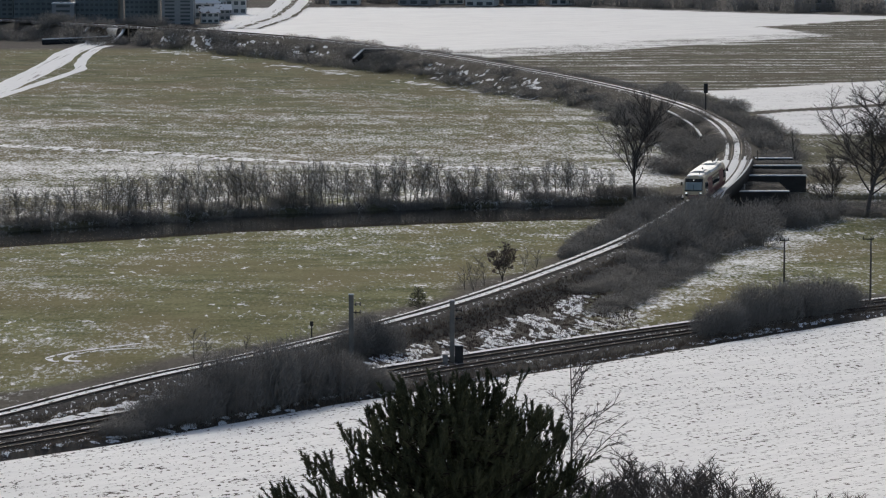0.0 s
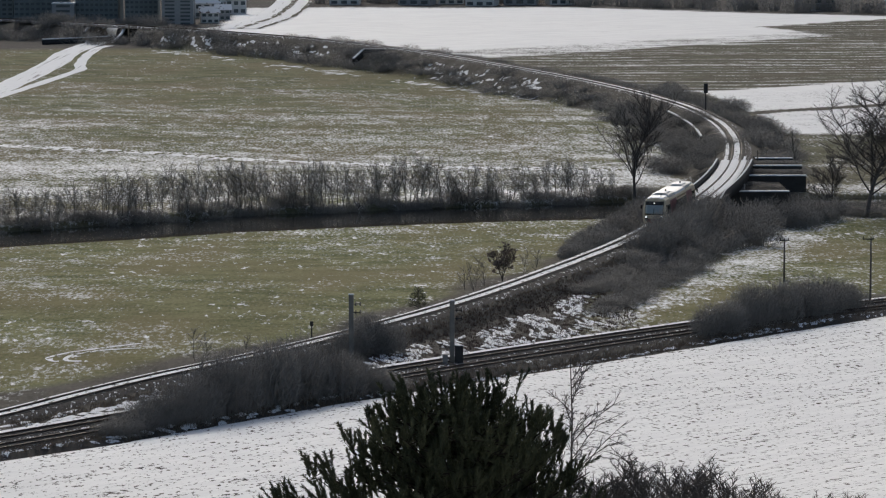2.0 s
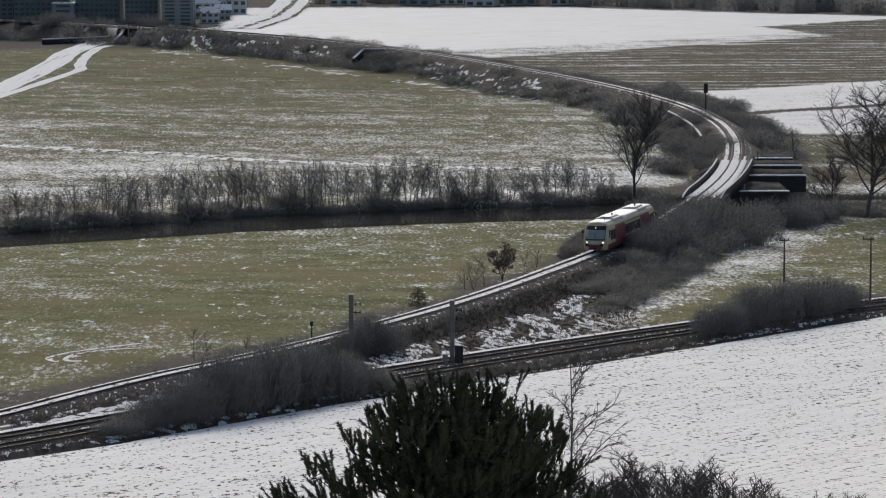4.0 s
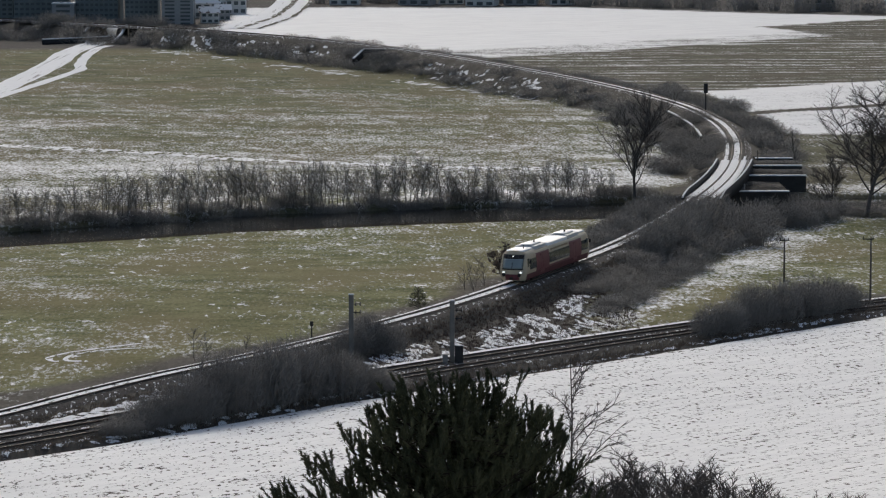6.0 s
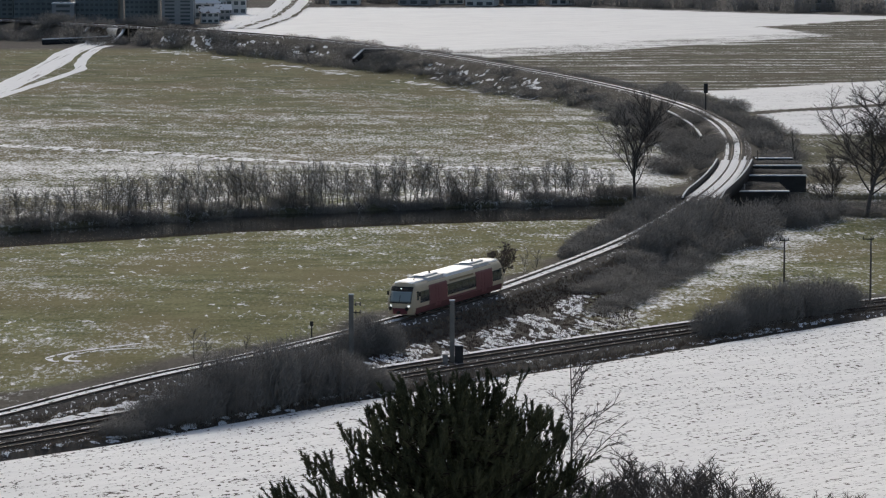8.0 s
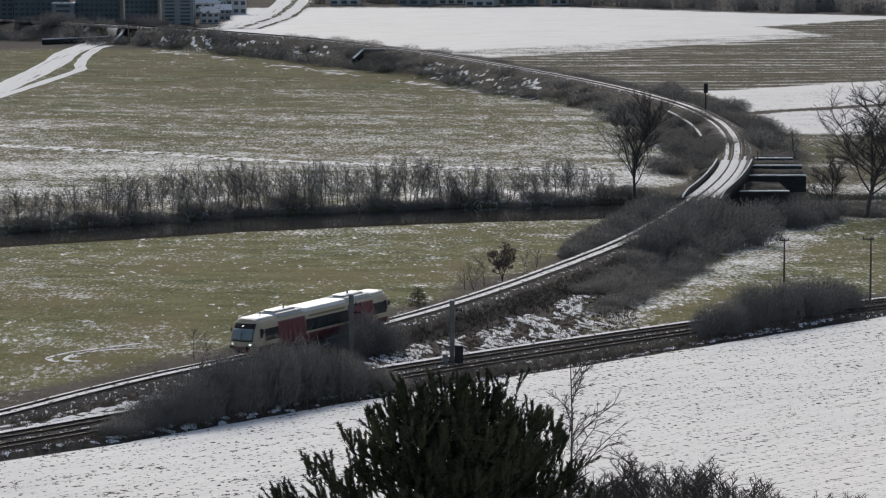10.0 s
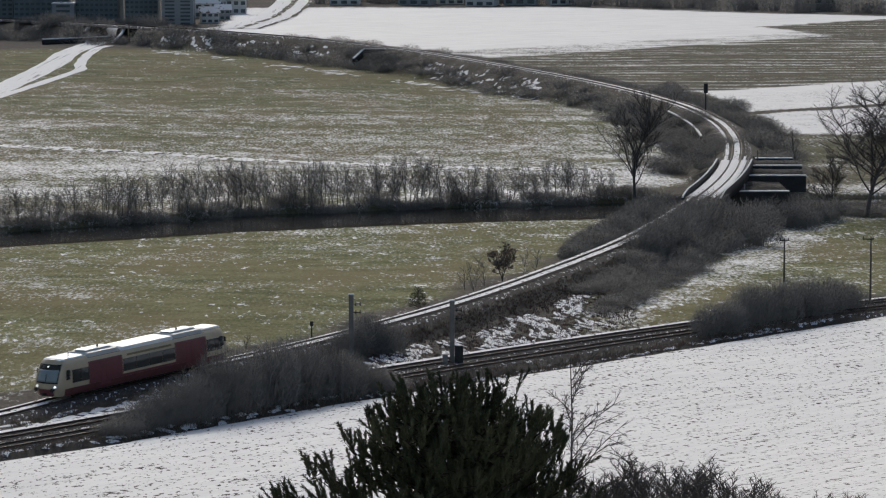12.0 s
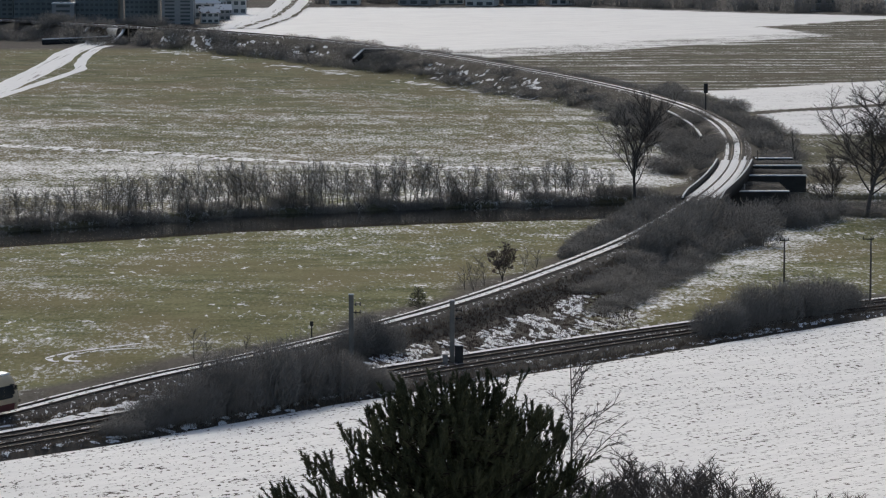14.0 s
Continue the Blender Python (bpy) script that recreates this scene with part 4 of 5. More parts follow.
# ---- bridge over the river and the concrete terraces beside it ----
def bridge():
    sel = branch[(branch[:, 1] > 501) & (branch[:, 1] < 561.5)]
    l3 = np.column_stack([sel[:, :2], np.zeros(len(sel))])
    ob = thing("railway_bridge", pose(0, 0, 0), "railway bridge with dark girders and snow on its deck", "bridge", kind="structure")
    v, q = swept(l3, [(-2.3, -0.9), (-2.3, -0.24), (2.3, -0.24), (2.3, -0.9)])
    attach("deck", mesh_of("deck", v, q, CONCRETE), ob)
    for a, b in ((-2.1, -0.86), (-0.6, 0.6), (0.86, 2.1)):
        ribbon("deck_snow", l3, a, b if b < 2 else 1.75, -0.06, CAP, "", "", ob, thick=0.10)
    n = len(l3)
    f = np.linspace(0, 1, n)
    rise = 0.75 * np.clip(np.minimum(f, 1 - f) / 0.10, 0, 1) ** 0.5
    for sgn in (-1, 1):
        nn = normals(l3)
        rows_ = []
        for side, hgt in ((2.45, -1.3), (2.45, None), (2.75, None), (2.75, -1.3)):
            z = (-0.25 + rise) if hgt is None else np.full(n, hgt)
            rows_.append(np.column_stack([l3[:, :2] + nn * side * sgn, z]))
        v = np.stack(rows_, 1).reshape(-1, 3)
        i = np.arange(n * 4).reshape(n, 4)
        j = np.roll(i, -1, axis=1)
        q = np.stack([i[:-1], j[:-1], j[1:], i[1:]], -1).reshape(-1, 4)
        girder = attach("girder", mesh_of("girder", v, q, DARKSTEEL), ob, "dark steel plate girder with rounded ends")
        v = np.stack([np.column_stack([l3[:, :2] + nn * s * sgn, -0.25 + rise + u]) for s, u in ((2.46, 0.003), (2.50, 0.09), (2.68, 0.09), (2.74, 0.003))], 1).reshape(-1, 3)
        attach("girder_snow", mesh_of("girder_snow", v, q, CAP), girder)
    # abutments and a pier
    for yy, depth in ((500.5, 4.0), (562.0, 4.0), (531, 1.6)):
        k = int(np.argmin(np.abs(branch[:, 1] - yy)))
        d = branch[k + 1] - branch[k - 1]
        ang = math.degrees(math.atan2(d[1], d[0]))
        m = pose(branch[k, 0], branch[k, 1], -3.2, 0, 0, ang)
        bm = box((depth, 5.8, 4.4), (0, 0, 0), 0.05)
        p = part("abutment" if depth > 2 else "pier", bm, CONCRETE, ob)
        p.matrix_basis = m
    # railing posts at the far end
    for x, y in ((41.1, 562.5), (47.6, 563.5)):
        part("end_post", rod((x, y, -0.4), (x, y, 1.2), 0.10), WOODPOLE, ob)


bridge()


def terraces():
    """Stepped concrete walls with snow on their ledges."""
    ob = thing("concrete_terrace", pose(0, 0, 0), "stepped dark concrete retaining walls with snow along the ledges", "retaining wall", kind="structure")
    # much darker tone than the bridge's concrete
    dark = plain("dark_concrete", (0.045, 0.043, 0.040), (0.08, 0.076, 0.070), 1.2, 0.95, bump=0.01, spec=0.03)
    steps = [(41.4, 49.0, 527.0, -1.75), (44.6, 53.0, 543.5, -0.95), (46.3, 53.6, 556.0, -0.55), (47.6, 53.2, 567.0, -0.35)]
    for k, (xa, xb, y, z) in enumerate(steps):
        y2 = steps[k + 1][2] if k < 3 else y + 5
        wall = part("wall", box((xb - xa, y2 - y + 0.5, 5.0), ((xa + xb) / 2, (y + y2) / 2, z - 2.5), 0.04), dark, ob)
        part("ledge_snow", box((xb - xa + 0.1, 1.0, 0.16), ((xa + xb) / 2, y + 0.45, z + 0.06), 0.04), CAP, wall)
    v = Vector((45.9, 566.0, 0.0)), Vector((41.5, 526.8, -1.6))
    d = v[1] - v[0]
    turn = Matrix.Rotation(math.atan2(d.y, d.x), 4, "Z") @ Matrix.Rotation(-math.asin(d.z / d.length), 4, "Y")
    part("wing_wall", box((d.length, 0.35, 3.0), (v[0] + v[1]) / 2 - Vector((0, 0, 1.5)), 0.03, turn), dark, ob)
    part("ledge_snow", box((d.length, 0.36, 0.10), (v[0] + v[1]) / 2 + Vector((0, 0, 0.05)), 0.03, turn), CAP, ob)


terraces()
# scrub added on the terraces to darken their sunlit tops
for x, y, z in ((47, 534, -1.75), (44.5, 538, -1.75), (49.8, 548, -0.95), (47, 550, -0.95), (52, 549, -0.95), (49, 560, -0.55), (51.8, 561, -0.55), (50.5, 569.5, -0.35)):
    low = new("shrub", rs.choice(SHRUBS))
    low.matrix_world = pose(x, y, z - 0.05, 0, 0, rs.uniform(0, 360)) @ Matrix.Diagonal((3.6, 4.2, 0.7, 1))
    tagged(low, "low bare scrub added to darken a concrete terrace", "shrub", "terrace scrub")


# ---- poles, signal and cabinet ----
def line_pole(x, y, z, tall, label, arms, wide=0.14):
    ob = thing("line_pole", pose(x, y, z), label, "pole", "trackside poles")
    part("post", rod((0, 0, -0.3), (0, 0, tall), wide, wide * 0.75, 10), WOODPOLE, ob, smooth=True)
    for h, half_, dx in arms:
        arm = part("crossarm", box((2 * half_, 0.10, 0.10), (dx, -0.1, h), 0.02), DARKSTEEL, ob)
        for k in (-1, 1):
            bm = rod((dx + k * half_ * 0.85, -0.1, h + 0.05), (dx + k * half_ * 0.85, -0.1, h + 0.30), 0.05, 0.035, 8)
            part("insulator", bm, DARKSTEEL, arm)
    return ob


def concrete_mast(x, y, z, tall, side, label):
    ob = thing("concrete_mast", pose(x, y, z), label, "mast", "trackside poles")
    part("post", box((0.46, 0.34, tall + 0.4), (0, 0, tall / 2 - 0.2), 0.04), plain("mast_concrete", (0.15, 0.145, 0.13), (0.23, 0.22, 0.20), 2, 0.9, bump=0.01), ob)
    part("cap", box((0.52, 0.40, 0.10), (0, 0, tall + 0.02), 0.02), CAP, ob, "snow on the mast's top")
    for h in (tall - 0.9, tall - 1.7):
        arm = part("bracket", box((0.75, 0.08, 0.08), (side * 0.55, -0.05, h), 0.01), DARKSTEEL, ob)
        for k in (0.45, 0.85):
            part("insulator", rod((side * k, -0.05, h - 0.18), (side * k, -0.05, h + 0.22), 0.055, 0.04, 8), DARKSTEEL, arm)


concrete_mast(-8.7, 351.5, -1.6, 6.2, 1, "grey concrete line mast with side brackets")
concrete_mast(0.85, 346.0, -1.2, 5.9, 1, "grey concrete line mast with side brackets beside a cabinet")
line_pole(38.4, 418, -2.2, 5.2, "thin dark wooden line pole with a crossarm", [(5.0, 0.55, 0)], 0.12)
line_pole(45.2, 392.5, -1.6, 7.4, "thin dark wooden line pole with a crossarm", [(7.2, 0.6, -0.3)], 0.12)


def cabinet(x, y, z):
    ob = thing("signal_cabinet", pose(x, y, z, 0, 0, 38), "dark trackside relay cabinet", "cabinet")
    body = part("body", box((0.55, 0.6, 1.75), (0, 0, 0.92), 0.03), DARKSTEEL, ob)
    part("door", box((0.47, 0.03, 1.5), (0, -0.31, 0.92), 0.01), DARKSTEEL, body)
    part("plinth", box((0.65, 0.7, 0.25), (0, 0, 0.05), 0.02), CONCRETE, ob)
    part("roof_snow", box((0.6, 0.65, 0.06), (0, 0, 1.83), 0.02), CAP, ob)


cabinet(1.5, 345.4, -1.25)
bm = box((0.5, 0.35, 0.9), (0, 0, 0.5), 0.02)
post = thing("switch_box", pose(0.2, 345.2, -1.2), "small pale trackside switch box", "box")
part("body", bm, CONCRETE, post)


def signal(x, y):
    ob = thing("railway_signal", pose(x, y, -0.6), "tall dark railway signal beside the curve", "signal")
    part("mast", rod((0, 0, 0), (0, 0, 4.6), 0.10, 0.08), DARKSTEEL, ob)
    board = part("board", box((0.75, 0.14, 1.7), (0, -0.12, 4.9), 0.06), DARKSTEEL, ob)
    for h in (4.4, 4.9, 5.4):
        part("hood", rod((0, -0.18, h), (0, -0.42, h), 0.15, 0.17, 12), DARKSTEEL, board)
    part("ladder", box((0.06, 0.05, 3.6), (0.22, 0.1, 2.0)), DARKSTEEL, ob)


signal(46.6, 662)
marker = thing("marker_post", pose(-13.0, 367, -1.5), "short dark trackside marker post", "post")
part("post", rod((0, 0, -0.2), (0, 0, 1.5), 0.07, 0.06), DARKSTEEL, marker)
part("plate", box((0.34, 0.05, 0.45), (0, -0.08, 1.35), 0.02), DARKSTEEL, marker)

# low retaining wall with a snowy top along the inner curve
def slope_wall():
    sel = branch[(branch[:, 1] > 612) & (branch[:, 1] < 674)][::3]
    p = sel[:, :2] - normals(sel) * 5.2
    l3 = np.column_stack([p, height(p[:, 0], p[:, 1]) + 1.5])
    ob = thing("slope_wall", pose(0, 0, 0), "low dark retaining wall with a snowy top on the embankment", "retaining wall", kind="structure")
    v, q = swept(l3, [(-0.15, -2.2), (-0.15, 0.0), (0.15, 0.0), (0.15, -2.2)])
    attach("wall", mesh_of("wall", v, q, DARKSTEEL), ob)
    v, q = swept(l3, [(-0.2, 0.003), (-0.18, 0.16), (0.18, 0.16), (0.2, 0.003)])
    attach("wall_snow", mesh_of("wall_snow", v, q, CAP), ob)


slope_wall()

# roads and paths under snow
road = spline([(-104, 650), (-98, 720), (-95.2, 775), (-94, 830), (-93.2, 890), (-94.2, 934), (-93.4, 965), (-91.5, 990), (-88.5, 1030)], 3.0)
ribbon("road", road, -3.2, 3.2, 0.10, ROADSNOW, "snow-covered country road", "road", drape=True, wobble=0.2)
lane = spline([(-101, 690), (-94, 742), (-91.3, 772), (-88.4, 817), (-86.4, 845), (-84.6, 872), (-86.6, 890), (-88.4, 928), (-88.7, 962), (-86.5, 975)], 3.0)
ribbon("lane", lane, -1.35, 1.35, 0.09, ROADSNOW, "narrow snow-covered lane beside the road", "lane", drape=True, wobble=0.2)
road2 = spline([(-68, 988), (-60.7, 996), (-54.4, 1020), (-49.9, 1086), (-49.1, 1166), (-50.1, 1234)], 3.0)
ribbon("road", road2, -3.4, 3.2, 0.10, ROADSNOW, "snow-covered country road", "road", drape=True)
lane2 = spline([(-51.7, 996), (-45.5, 1060), (-43.9, 1145), (-44.5, 1234)], 3.0)
ribbon("lane", lane2, -1.8, 1.8, 0.09, ROADSNOW, "narrow snow-covered lane beside the road", "lane", drape=True)
VERGE = snowy("road_verge", (0.09, 0.082, 0.062), (0.16, 0.145, 0.11), 0.35, (0.6, 0.12, 0.5))
ribbon("road_verge", lane2, -3.6, -1.9, 0.12, VERGE, "strip of dead grass between the road and its lane", "verge", drape=True, wobble=0.3)
ribbon("road_verge", lane2, 1.9, 2.9, 0.12, VERGE, "strip of dead grass along the far lane", "verge", drape=True, wobble=0.3)
PATHSNOW = snowy("path_snow", (0.09, 0.09, 0.045), (0.17, 0.16, 0.09), 0.62, (0.9, 0.4, 0.8))
path = spline([(-110, 650), (-74.7, 628), (-59.5, 618.6), (-44.8, 610.5), (-30.3, 598.2), (-16.5, 591.8), (1.4, 585.4), (19.1, 581.2), (29, 578)], 2.0)
ribbon("field_path", path, -2.6, 2.6, 0.05, PATHSNOW, "field path under broken snow", "path", drape=True, wobble=0.25)


def underpass(x0, y0, x1, y1, z, label):
    d = Vector((x1 - x0, y1 - y0, 0))
    ang = math.degrees(math.atan2(d.y, d.x))
    ob = thing("road_bridge", pose((x0 + x1) / 2, (y0 + y1) / 2, z, 0, 0, ang), label, "bridge", kind="structure")
    part("deck", box((d.length, 4.0, 0.5), (0, 0, 0), 0.05), CONCRETE, ob)
    part("deck_snow", box((d.length + 0.2, 0.8, 0.14), (0, -1.7, 0.3), 0.04), CAP, ob)
    for sx in (-1, 1):
        part("abutment", box((1.2, 3.6, 3.4), (sx * (d.length / 2 - 0.6), 0.3, -1.95), 0.05), DARKSTEEL, ob)


underpass(-96.5, 1010, -81.5, 993.5, -0.75, "concrete railway bridge over the road with a snowy edge")


def snowy_wall(points, thick, deep, label):
    """A low wall with snow on its top, through points of its upper edge."""
    l3 = np.array(points, float)
    ob = thing("retaining_wall", pose(0, 0, 0), label, "retaining wall", kind="structure")
    h = thick / 2
    v, q = swept(l3, [(-h, -deep), (-h, 0.0), (h, 0.0), (h, -deep)])
    attach("wall", mesh_of("wall", v, q, DARKSTEEL), ob)
    v, q = swept(l3, [(-h - 0.10, 0.004), (-h, 0.30), (h, 0.30), (h + 0.10, 0.004)])
    attach("wall_snow", mesh_of("wall_snow", v, q, CAP), ob)


WING = "sloping wing wall of the road underpass with snow on top"
snowy_wall([(-94.2, 1007, -0.33), (-95.9, 998, -2.32)], 0.6, 3.0, WING)
snowy_wall([(-84.1, 994, -0.32), (-85.0, 988, -2.27), (-86.7, 982, -4.35)], 0.6, 3.0, WING)
snowy_wall([(-105.3, 982.8, -3.5), (-96, 990, -3.4), (-88.5, 996, -3.3)], 0.5, 1.6, "low roadside wall before the underpass with snow on top")


# ---- houses and woods at the far edge ----
# slate walls and window panes are lightened, with haze in their colour
WALLS = [plain("house_plaster_" + n, a, b, 0.6, 0.9) for n, a, b in (("white", (0.55, 0.55, 0.53), (0.66, 0.66, 0.64)), ("grey", (0.26, 0.27, 0.28), (0.36, 0.37, 0.37)), ("slate", (0.13, 0.155, 0.16), (0.20, 0.23, 0.235)))]
ROOFSNOW = snowy("roof_with_snow", (0.12, 0.09, 0.08), (0.18, 0.14, 0.12), 0.80, (0.5, 0.5, 0.5))
PANE = plain("hazed_pane", (0.06, 0.075, 0.08), (0.11, 0.13, 0.135), 1, 0.2)


def house(x, y, w, d, h, pitch, wall, label, floors, cols, turn=0.0, category="house"):
    z = float(height(np.array([x]), np.array([y]))[0]) - 0.3
    ob = thing("house" if pitch else "office_block", pose(x, y, z, 0, 0, turn), label, category, "far buildings")
    part("wall", box((w, d, h), (0, 0, h / 2), 0.03), wall, ob)
    if pitch:
        bm = bmesh.new()
        e = 0.5
        vs = [bm.verts.new(p) for p in ((-w / 2 - e, -d / 2 - e, h - 0.1), (w / 2 + e, -d / 2 - e, h - 0.1), (w / 2 + e, d / 2 + e, h - 0.1), (-w / 2 - e, d / 2 + e, h - 0.1), (-w / 2 - e, 0, h + pitch), (w / 2 + e, 0, h + pitch))]
        for f in ((0, 1, 5, 4), (2, 3, 4, 5), (1, 2, 5), (3, 0, 4), (3, 2, 1, 0)):
            bm.faces.new([vs[i] for i in f])
        part("roof", bm, ROOFSNOW, ob)
        part("chimney", box((0.6, 0.6, 1.4), (w * 0.2, 0.5, h + pitch), 0.03), CONCRETE, ob)
    else:
        part("roof", box((w + 0.3, d + 0.3, 0.3), (0, 0, h + 0.15), 0.05), ROOFSNOW, ob)
    for i in range(floors):
        for j in range(cols):
            wx = -w / 2 + w * (j + 0.5) / cols
            wz = h * (i + 0.55) / floors
            win = part("window", box((w / cols * 0.62, 0.12, h / floors * 0.48), (wx, -d / 2 - 0.03, wz), 0.02), PANE, ob)
            if pitch:
                part("sill", box((w / cols * 0.68, 0.22, 0.08), (wx, -d / 2 - 0.06, wz - h / floors * 0.27), 0.01), CAP, win)


house(-128, 1052, 15, 12, 13, 0, WALLS[2], "dark slate-grey office block with rows of windows", 10, 9, 3, "office building")
house(-112, 1046, 15, 12, 14, 0, WALLS[2], "dark slate-grey office block with rows of windows", 10, 10, 2, "office building")
house(-95.5, 1040, 12, 12, 13, 0, WALLS[2], "dark slate-grey office block with rows of windows", 9, 9, -2, "office building")
house(-83, 1034, 9, 9, 12, 0, WALLS[2], "dark glazed office block with rows of windows", 9, 7, 0, "office building")
house(-72.5, 1026, 8.5, 9, 14, 0, WALLS[1], "grey office block with close window bands", 14, 2, 0, "office building")
house(-104.5, 1032, 6, 6, 5.5, 0, WALLS[1], "pale louvred plant building", 4, 1, 0, "plant building")
houses = [(-64.3, 1030, 5.0, 5, 3.2, 1.6, 0), (-67, 1062, 7, 6, 4.5, 2.4, 0), (-60, 1085, 6, 6, 4.5, 2.4, 0), (-64, 1120, 8, 7, 6, 3, 0), (-62.0, 1048, 4.5, 4.5, 3.2, 1.4, 1),
          (-30, 1150, 9, 7, 4, 2.5, 0), (-8, 1150, 10, 8, 4.5, 3, 1), (2, 1158, 8, 7, 4, 3, 0), (12, 1144, 9, 7, 4, 3, 0), (24, 1148, 10, 8, 5, 3, 1), (36, 1150, 8, 7, 4.5, 3, 0), (110, 1108, 10, 8, 4, 3, 1), (134, 1094, 9, 8, 4, 2.6, 0)]
for x, y, w, d, h, p, k in houses:
    house(x, y, w, d, h, p, WALLS[k], ("white" if k == 0 else "grey") + " plastered house with a snowy roof", 2, 3, rs.uniform(-15, 15))

FAR = [tree_meshes(140 + k, tall=11, trunk_r=0.2, levels=2, spread=0.6, count=(20, 14), low=0.12, twig_r=0.06, length=(0.5, 0.5)) for k in range(3)]
for k in range(46):
    f = (k + rs.uniform(0, 1)) / 46
    x = -40 + 190 * f
    y = 1136 + rs.uniform(0, 24) - 0.7 * max(x - 40, 0)
    shrub(x, y + (16 if x < 35 else 0), rs.uniform(7, 11), rs.uniform(4, 8), "dark leafless wood edge beyond the fields", "far wood")
for k in range(18):
    x = -45 + 100 * rs.random()
    plant("wood_tree", rs.choice(FAR), x, 1165 + rs.uniform(0, 25), rs.uniform(0.7, 1.1), rs.uniform(0, 360), "leafless tree among the far houses", "tree", "far wood")
for k in range(34):
    shrub(-135 + 60 * (k + rs.random()) / 34, 1012 + rs.uniform(-10, 12), rs.uniform(6, 9), rs.uniform(2.0, 4.5), "dark leafless shrub before the office blocks", "far wood")


def far_scrub():
    """All shrubs beyond the curve, as one mass."""
    packs = []
    for me in THIN:
        v = np.empty(len(me.vertices) * 3)
        me.vertices.foreach_get("co", v)
        packs.append((v.reshape(-1, 3), np.array([tuple(p.vertices) for p in me.polygons])))
    vs, fs, n = [], [], 0
    for x, y, z, wide, tall in FAR_SCRUB:
        v, f = packs[rs.randrange(len(packs))]
        a = rs.uniform(0, 6.28)
        c, d = math.cos(a), math.sin(a)
        vs.append(np.stack([(v[:, 0] * c - v[:, 1] * d) * wide + x, (v[:, 0] * d + v[:, 1] * c) * wide + y, v[:, 2] * tall + z], 1))
        fs.append(f + n)
        n += len(v)
    ob = new("far_scrub", mesh_of("far_scrub", np.concatenate(vs), np.concatenate(fs), THICKET))
    tagged(ob, "leafless grey-brown scrub along the far embankment and wood edge", "scrub", kind="stuff")


far_scrub()

# ---- dry grass and weeds ----
def tufts(name, spots, tall, blades, mat, label):
    rng = np.random.default_rng(len(spots))
    p = np.array(spots)
    z = height(p[:, 0], p[:, 1])
    n = len(p)
    base = np.repeat(np.column_stack([p, z - 0.03]), blades, 0) + rng.normal(0, 0.12, (n * blades, 3)) * np.array([1, 1, 0])
    h = tall * rng.uniform(0.5, 1.2, (n * blades, 1))
    tip = base + np.concatenate([rng.normal(0, 0.35, (n * blades, 2)) * h, h], 1)
    side = rng.normal(0, 1, (n * blades, 3)) * np.array([1, 1, 0])
    side *= 0.022 / (np.linalg.norm(side, axis=1)[:, None] + 1e-9)
    v = np.stack([base - side, base + side, tip], 1).reshape(-1, 3)
    ob = new(name, mesh_of(name, v, np.arange(len(v)).reshape(-1, 3), mat))
    tagged(ob, label, "grass", kind="stuff")


rg = np.random.default_rng(3)
HAY = plain("dry_grass", (0.15, 0.115, 0.085), (0.24, 0.19, 0.145), 3, 0.9)
spots = []
while len(spots) < 2400:
    f = rg.random()
    i = int(rg.integers(0, len(branch)))
    q = branch[i, :2] + normals(branch[max(i - 1, 0):i + 2])[1 if i else 0] * rg.uniform(3.0, 22)
    if -7 < q[0] < 20 and 345 < q[1] < 430 and edge_offset(q[0], q[1]) > 20:
        spots.append(tuple(q))
tufts("dry_tussocks", spots, 0.34, 9, plain("russet_grass", (0.085, 0.058, 0.048), (0.15, 0.105, 0.088), 3, 0.9), "russet dry grass tussocks on the embankment slope")
ex = rg.uniform(-40, 50, 3600)
tufts("verge_weeds", list(zip(ex, np.interp(ex, [e[0] for e in EDGE], [e[1] for e in EDGE]) + rg.normal(1.9, 1.2, 3600))), 0.45, 6, HAY, "dry weeds along the edge of the snow field")
bank = []
sel = branch[(branch[:, 1] < 452) & (branch[:, 1] > 312)]
sn = normals(sel)
for k in rg.integers(0, len(sel), 2600):
    bank.append(tuple(sel[k, :2] + sn[k] * rg.uniform(2.4, 4.6)))
tufts("bank_tussocks", bank, 0.38, 7, HAY, "dry grass along the foot of the branch track")
ex = rg.uniform(-70, 20, 1400)
tufts("bank_weeds", list(zip(ex, np.interp(ex, [e[0] for e in RIVER], [e[1] for e in RIVER]) - WIDE - 2.2 + rg.normal(0, 0.6, 1400))), 0.5, 6, HAY, "pale dry grass along the river bank")


def snow_patches(name, spots, size, stretch, turn, label):
    """Irregular thin pads of old snow."""
    rng = np.random.default_rng(len(spots) + 5)
    vs, fs, n = [], [], 0
    for x, y in spots:
        a = np.linspace(0, 2 * math.pi, 11)[:-1]
        r = size * rng.uniform(0.35, 1.3) * rng.uniform(0.5, 1.15, 10)
        t = turn + rng.normal(0, 0.25)
        u, w = r * np.cos(a) * stretch, r * np.sin(a)
        px, py = x + u * math.cos(t) - w * math.sin(t), y + u * math.sin(t) + w * math.cos(t)
        qx, qy = np.append(px, x), np.append(py, y)
        z = height(qx, qy) + np.append(np.full(10, -0.01), 0.13)
        vs.append(np.column_stack([qx, qy, z]))
        fs += [(n + k, n + (k + 1) % 10, n + 10) for k in range(10)]
        n += 11
    ob = new(name, mesh_of(name, np.concatenate(vs), fs, CAP, True))
    tagged(ob, label, "snow", kind="stuff")


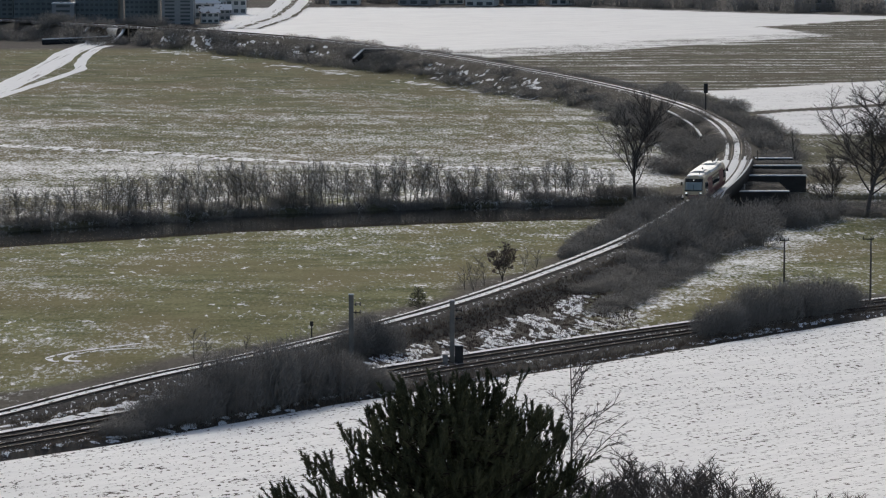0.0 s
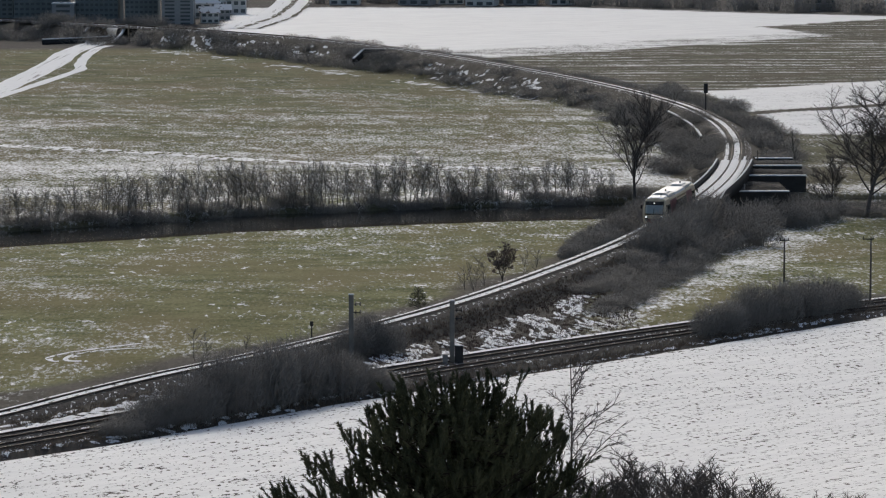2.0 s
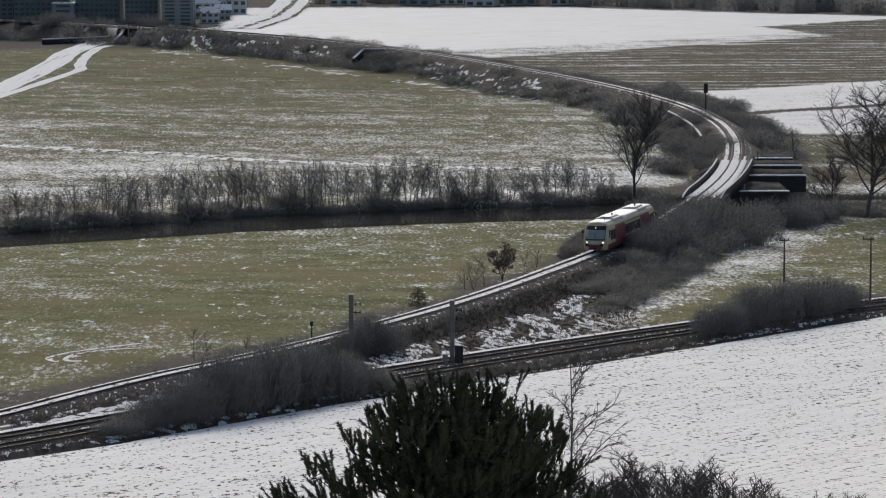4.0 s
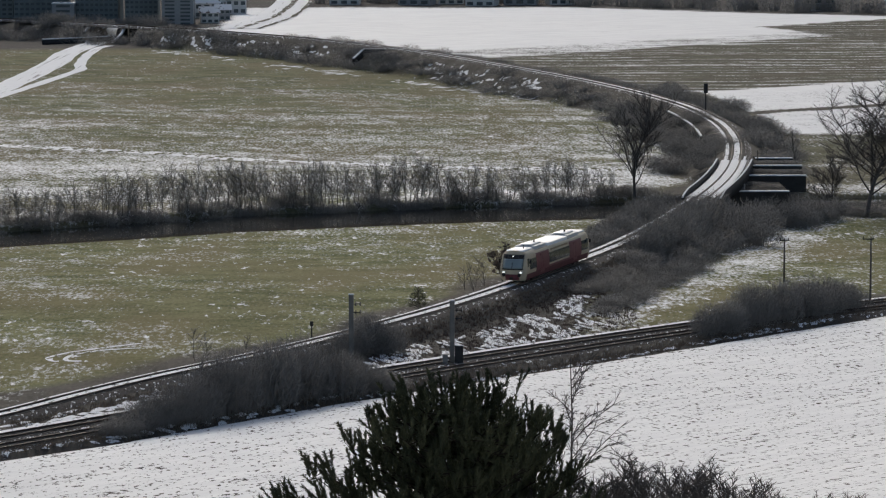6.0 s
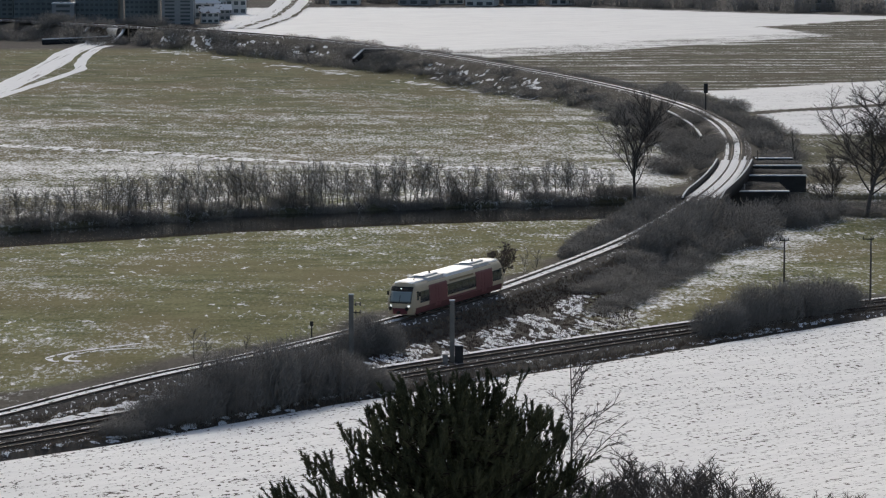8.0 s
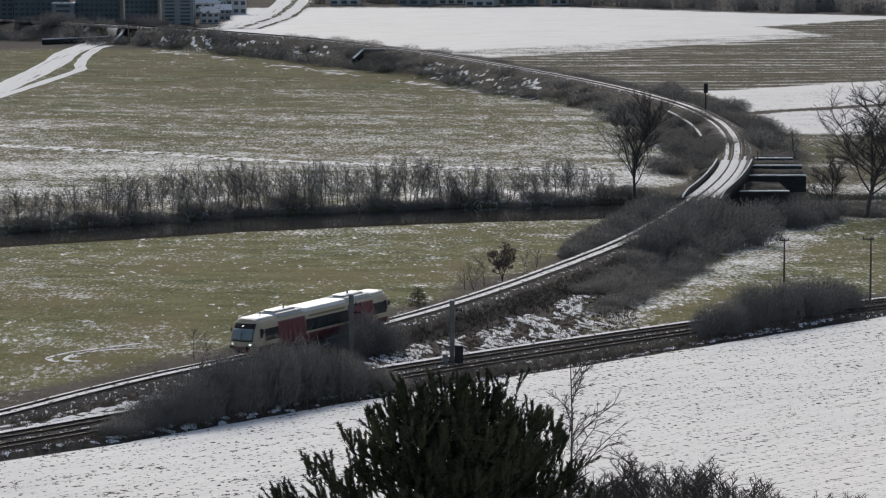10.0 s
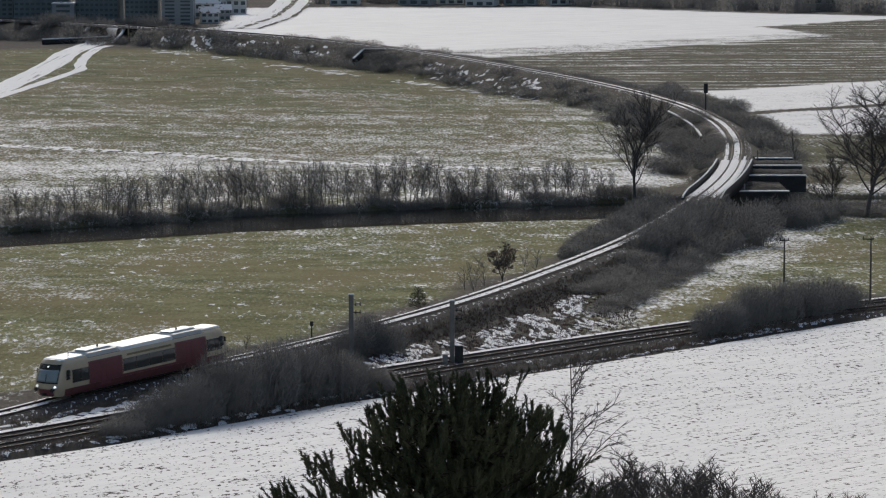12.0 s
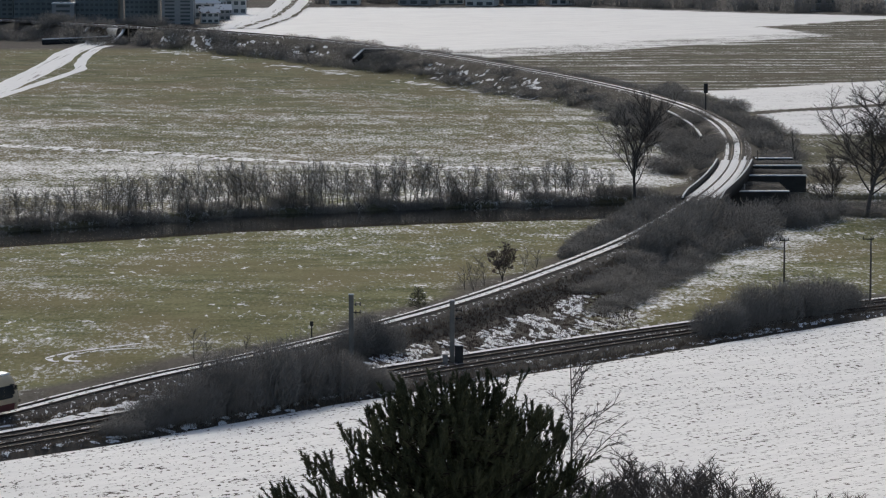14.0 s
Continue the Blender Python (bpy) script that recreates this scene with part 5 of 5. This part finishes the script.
pads = []
while len(pads) < 260:
    x, y = rg.uniform(0, 16), rg.uniform(352, 412)
    d = float(line_distance(np.array([x]), np.array([y]), branch)[0])
    if 6.0 < d < 20 and edge_offset(x, y) > 22 and math.sin(0.9 * x + 0.23 * y) + math.sin(1.7 * x - 0.31 * y) > -0.5:
        pads.append((x, y))
snow_patches("slope_snow", pads, 0.29, 7.0, 1.80, "ragged patches of old snow on the embankment slope")
pads = []
while len(pads) < 110:
    x, y = rg.uniform(-7, -1), rg.uniform(345, 362)
    d = float(line_distance(np.array([x]), np.array([y]), branch)[0])
    if 5 < d < 16:
        pads.append((x, y))
snow_patches("slope_snow", pads, 0.24, 6.5, 1.80, "ragged patches of old snow beside the main line")
pads = []
while len(pads) < 160:
    i = int(rg.integers(0, len(branch)))
    x, y = branch[i, :2] + normals(branch[max(i - 1, 0):i + 2])[1 if i else 0] * rg.uniform(2.8, 6.5)
    if -42 < x < -22:
        pads.append((x, y))
snow_patches("verge_snow", pads, 0.5, 2.6, 1.05, "ragged strips of old snow between the tracks")
pads = []
for x in rg.uniform(-38, 48, 240):
    pads.append((x, float(np.interp(x, [e[0] for e in EDGE], [e[1] for e in EDGE])) + rg.uniform(0.6, 2.2)))
snow_patches("verge_snow", pads, 0.28, 2.2, 0.8, "ragged strips of old snow along the field edge")
MARK = snowy("wheel_mark_snow", (0.12, 0.115, 0.05), (0.16, 0.15, 0.07), 0.78, (1.2, 0.6, 1.0))
LOOPS = [[(-29.5, 361.8), (-32.0, 359.7), (-34.6, 357.2), (-36.4, 354.8), (-37.4, 352.0), (-36.9, 349.7), (-35.9, 349.5)],
         [(-29.2, 358.5), (-32.4, 357.2), (-34.9, 354.8), (-35.8, 351.6), (-35.2, 349.7), (-33.8, 349.5)]]
for pts in LOOPS:
    ribbon("wheel_mark", spline(pts, 0.5), -0.28, 0.28, 0.05, MARK, "curved snowy wheel mark across the meadow", "wheel mark", drape=True, wobble=0.12)

pads = []
sel = branch[(branch[:, 1] > 770) & (branch[:, 1] < 975)]
sn = normals(sel)
for k in rg.integers(0, len(sel), 240):
    if sel[k, 1] < 850 or sel[k, 1] > 905:
        pads.append(tuple(sel[k, :2] - sn[k] * rg.uniform(4.0, 9.5)))
snow_patches("far_slope_snow", pads, 0.50, 3.4, 1.75, "streaks of old snow on the far embankment")

pads = []
for k in range(110):
    f = (k + rg.random()) / 110
    at = np.array([-74.0, 952.7]) + f * np.array([93.0, -192.0])
    if math.sin(f * 40) + math.sin(f * 17 + 1) > -0.4:
        pads.append((at[0] + 8.0 * math.sin(math.pi * f) * 0.5 + rg.normal(0, 0.8), at[1] + rg.normal(0, 3)))
snow_patches("toe_snow", pads, 0.55, 3.0, 0.2, "ragged old snow along the foot of the far embankment")


def culvert():
    ob = thing("culvert", pose(0, 0, 0), "small dark culvert through the far embankment with snowy edges", "culvert", kind="structure")
    # no opening is cut; the dark colour stands in for its shade
    dark = plain("shaded_culvert_stone", (0.04, 0.038, 0.036), (0.08, 0.076, 0.07), 1.5, 0.95, spec=0.05)
    part("parapet", box((5.2, 0.6, 0.9), (-16.0, 878.6, -0.8), 0.05), dark, ob)
    part("parapet_snow", box((5.4, 0.7, 0.16), (-16.0, 878.5, -0.28), 0.04), CAP, ob)
    a, b = Vector((-18.7, 878.4, -0.4)), Vector((-21.0, 874.5, -2.4))
    d = b - a
    turn = Matrix.Rotation(math.atan2(d.y, d.x), 4, "Z") @ Matrix.Rotation(-math.asin(d.z / d.length), 4, "Y")
    part("wing_wall", box((d.length, 0.5, 1.6), (a + b) / 2 - Vector((0, 0, 0.8)), 0.04, turn), dark, ob)
    part("wing_snow", box((d.length, 0.6, 0.18), (a + b) / 2 + Vector((0, 0, 0.08)), 0.04, turn), CAP, ob)


culvert()

FALLEN = tree_meshes(171, CAP, tall=2.6, trunk_r=0.09, levels=2, spread=0.9, count=(7, 4), low=0.25, twig_r=0.035, length=(0.55, 0.5))
for x, turn, tip in ((-35.2, 20, 62), (-26.8, 190, 70), (-44.2, 75, 58), (3.6, 130, 66), (-12, 10, 64)):
    ob = plant("fallen_branch", FALLEN, x, bank_y(x) + WIDE + 0.4, 1.0, 0, "bare fallen branch with snow at the river's edge", "branch", "fallen branches", z=WATER + 0.15)
    ob.matrix_world = pose(x, bank_y(x) + WIDE + 0.2, WATER + 0.15, tip, 0, turn)


def along(line, s):
    d = np.concatenate([[0], np.cumsum(np.hypot(*np.diff(line[:, :2], axis=0).T))])
    return np.array([np.interp(s, d, line[:, 0]), np.interp(s, d, line[:, 1])]), d


def motions():
    rows = []
    for k in range(57):
        t = 0.25 * k
        s = 242.982 + t * (-17.7914 + t * (1.09494 + t * (-0.242301 + t * (0.0220102 + t * -0.000675226))))
        a, _ = along(branch, s + 4.0)
        b, _ = along(branch, s + 21.4)
        h = (a - b) / np.linalg.norm(a - b)
        front = a + h * 4.0
        za, zb = float(rail_z(a[1])), float(rail_z(b[1]))
        rows.append((t, pose(front[0], front[1], za + (za - zb) * 4.0 / 17.4, 0, math.degrees(math.asin((zb - za) / 17.4)), math.degrees(math.atan2(h[1], h[0])))))
    walk(train, rows)


motions()
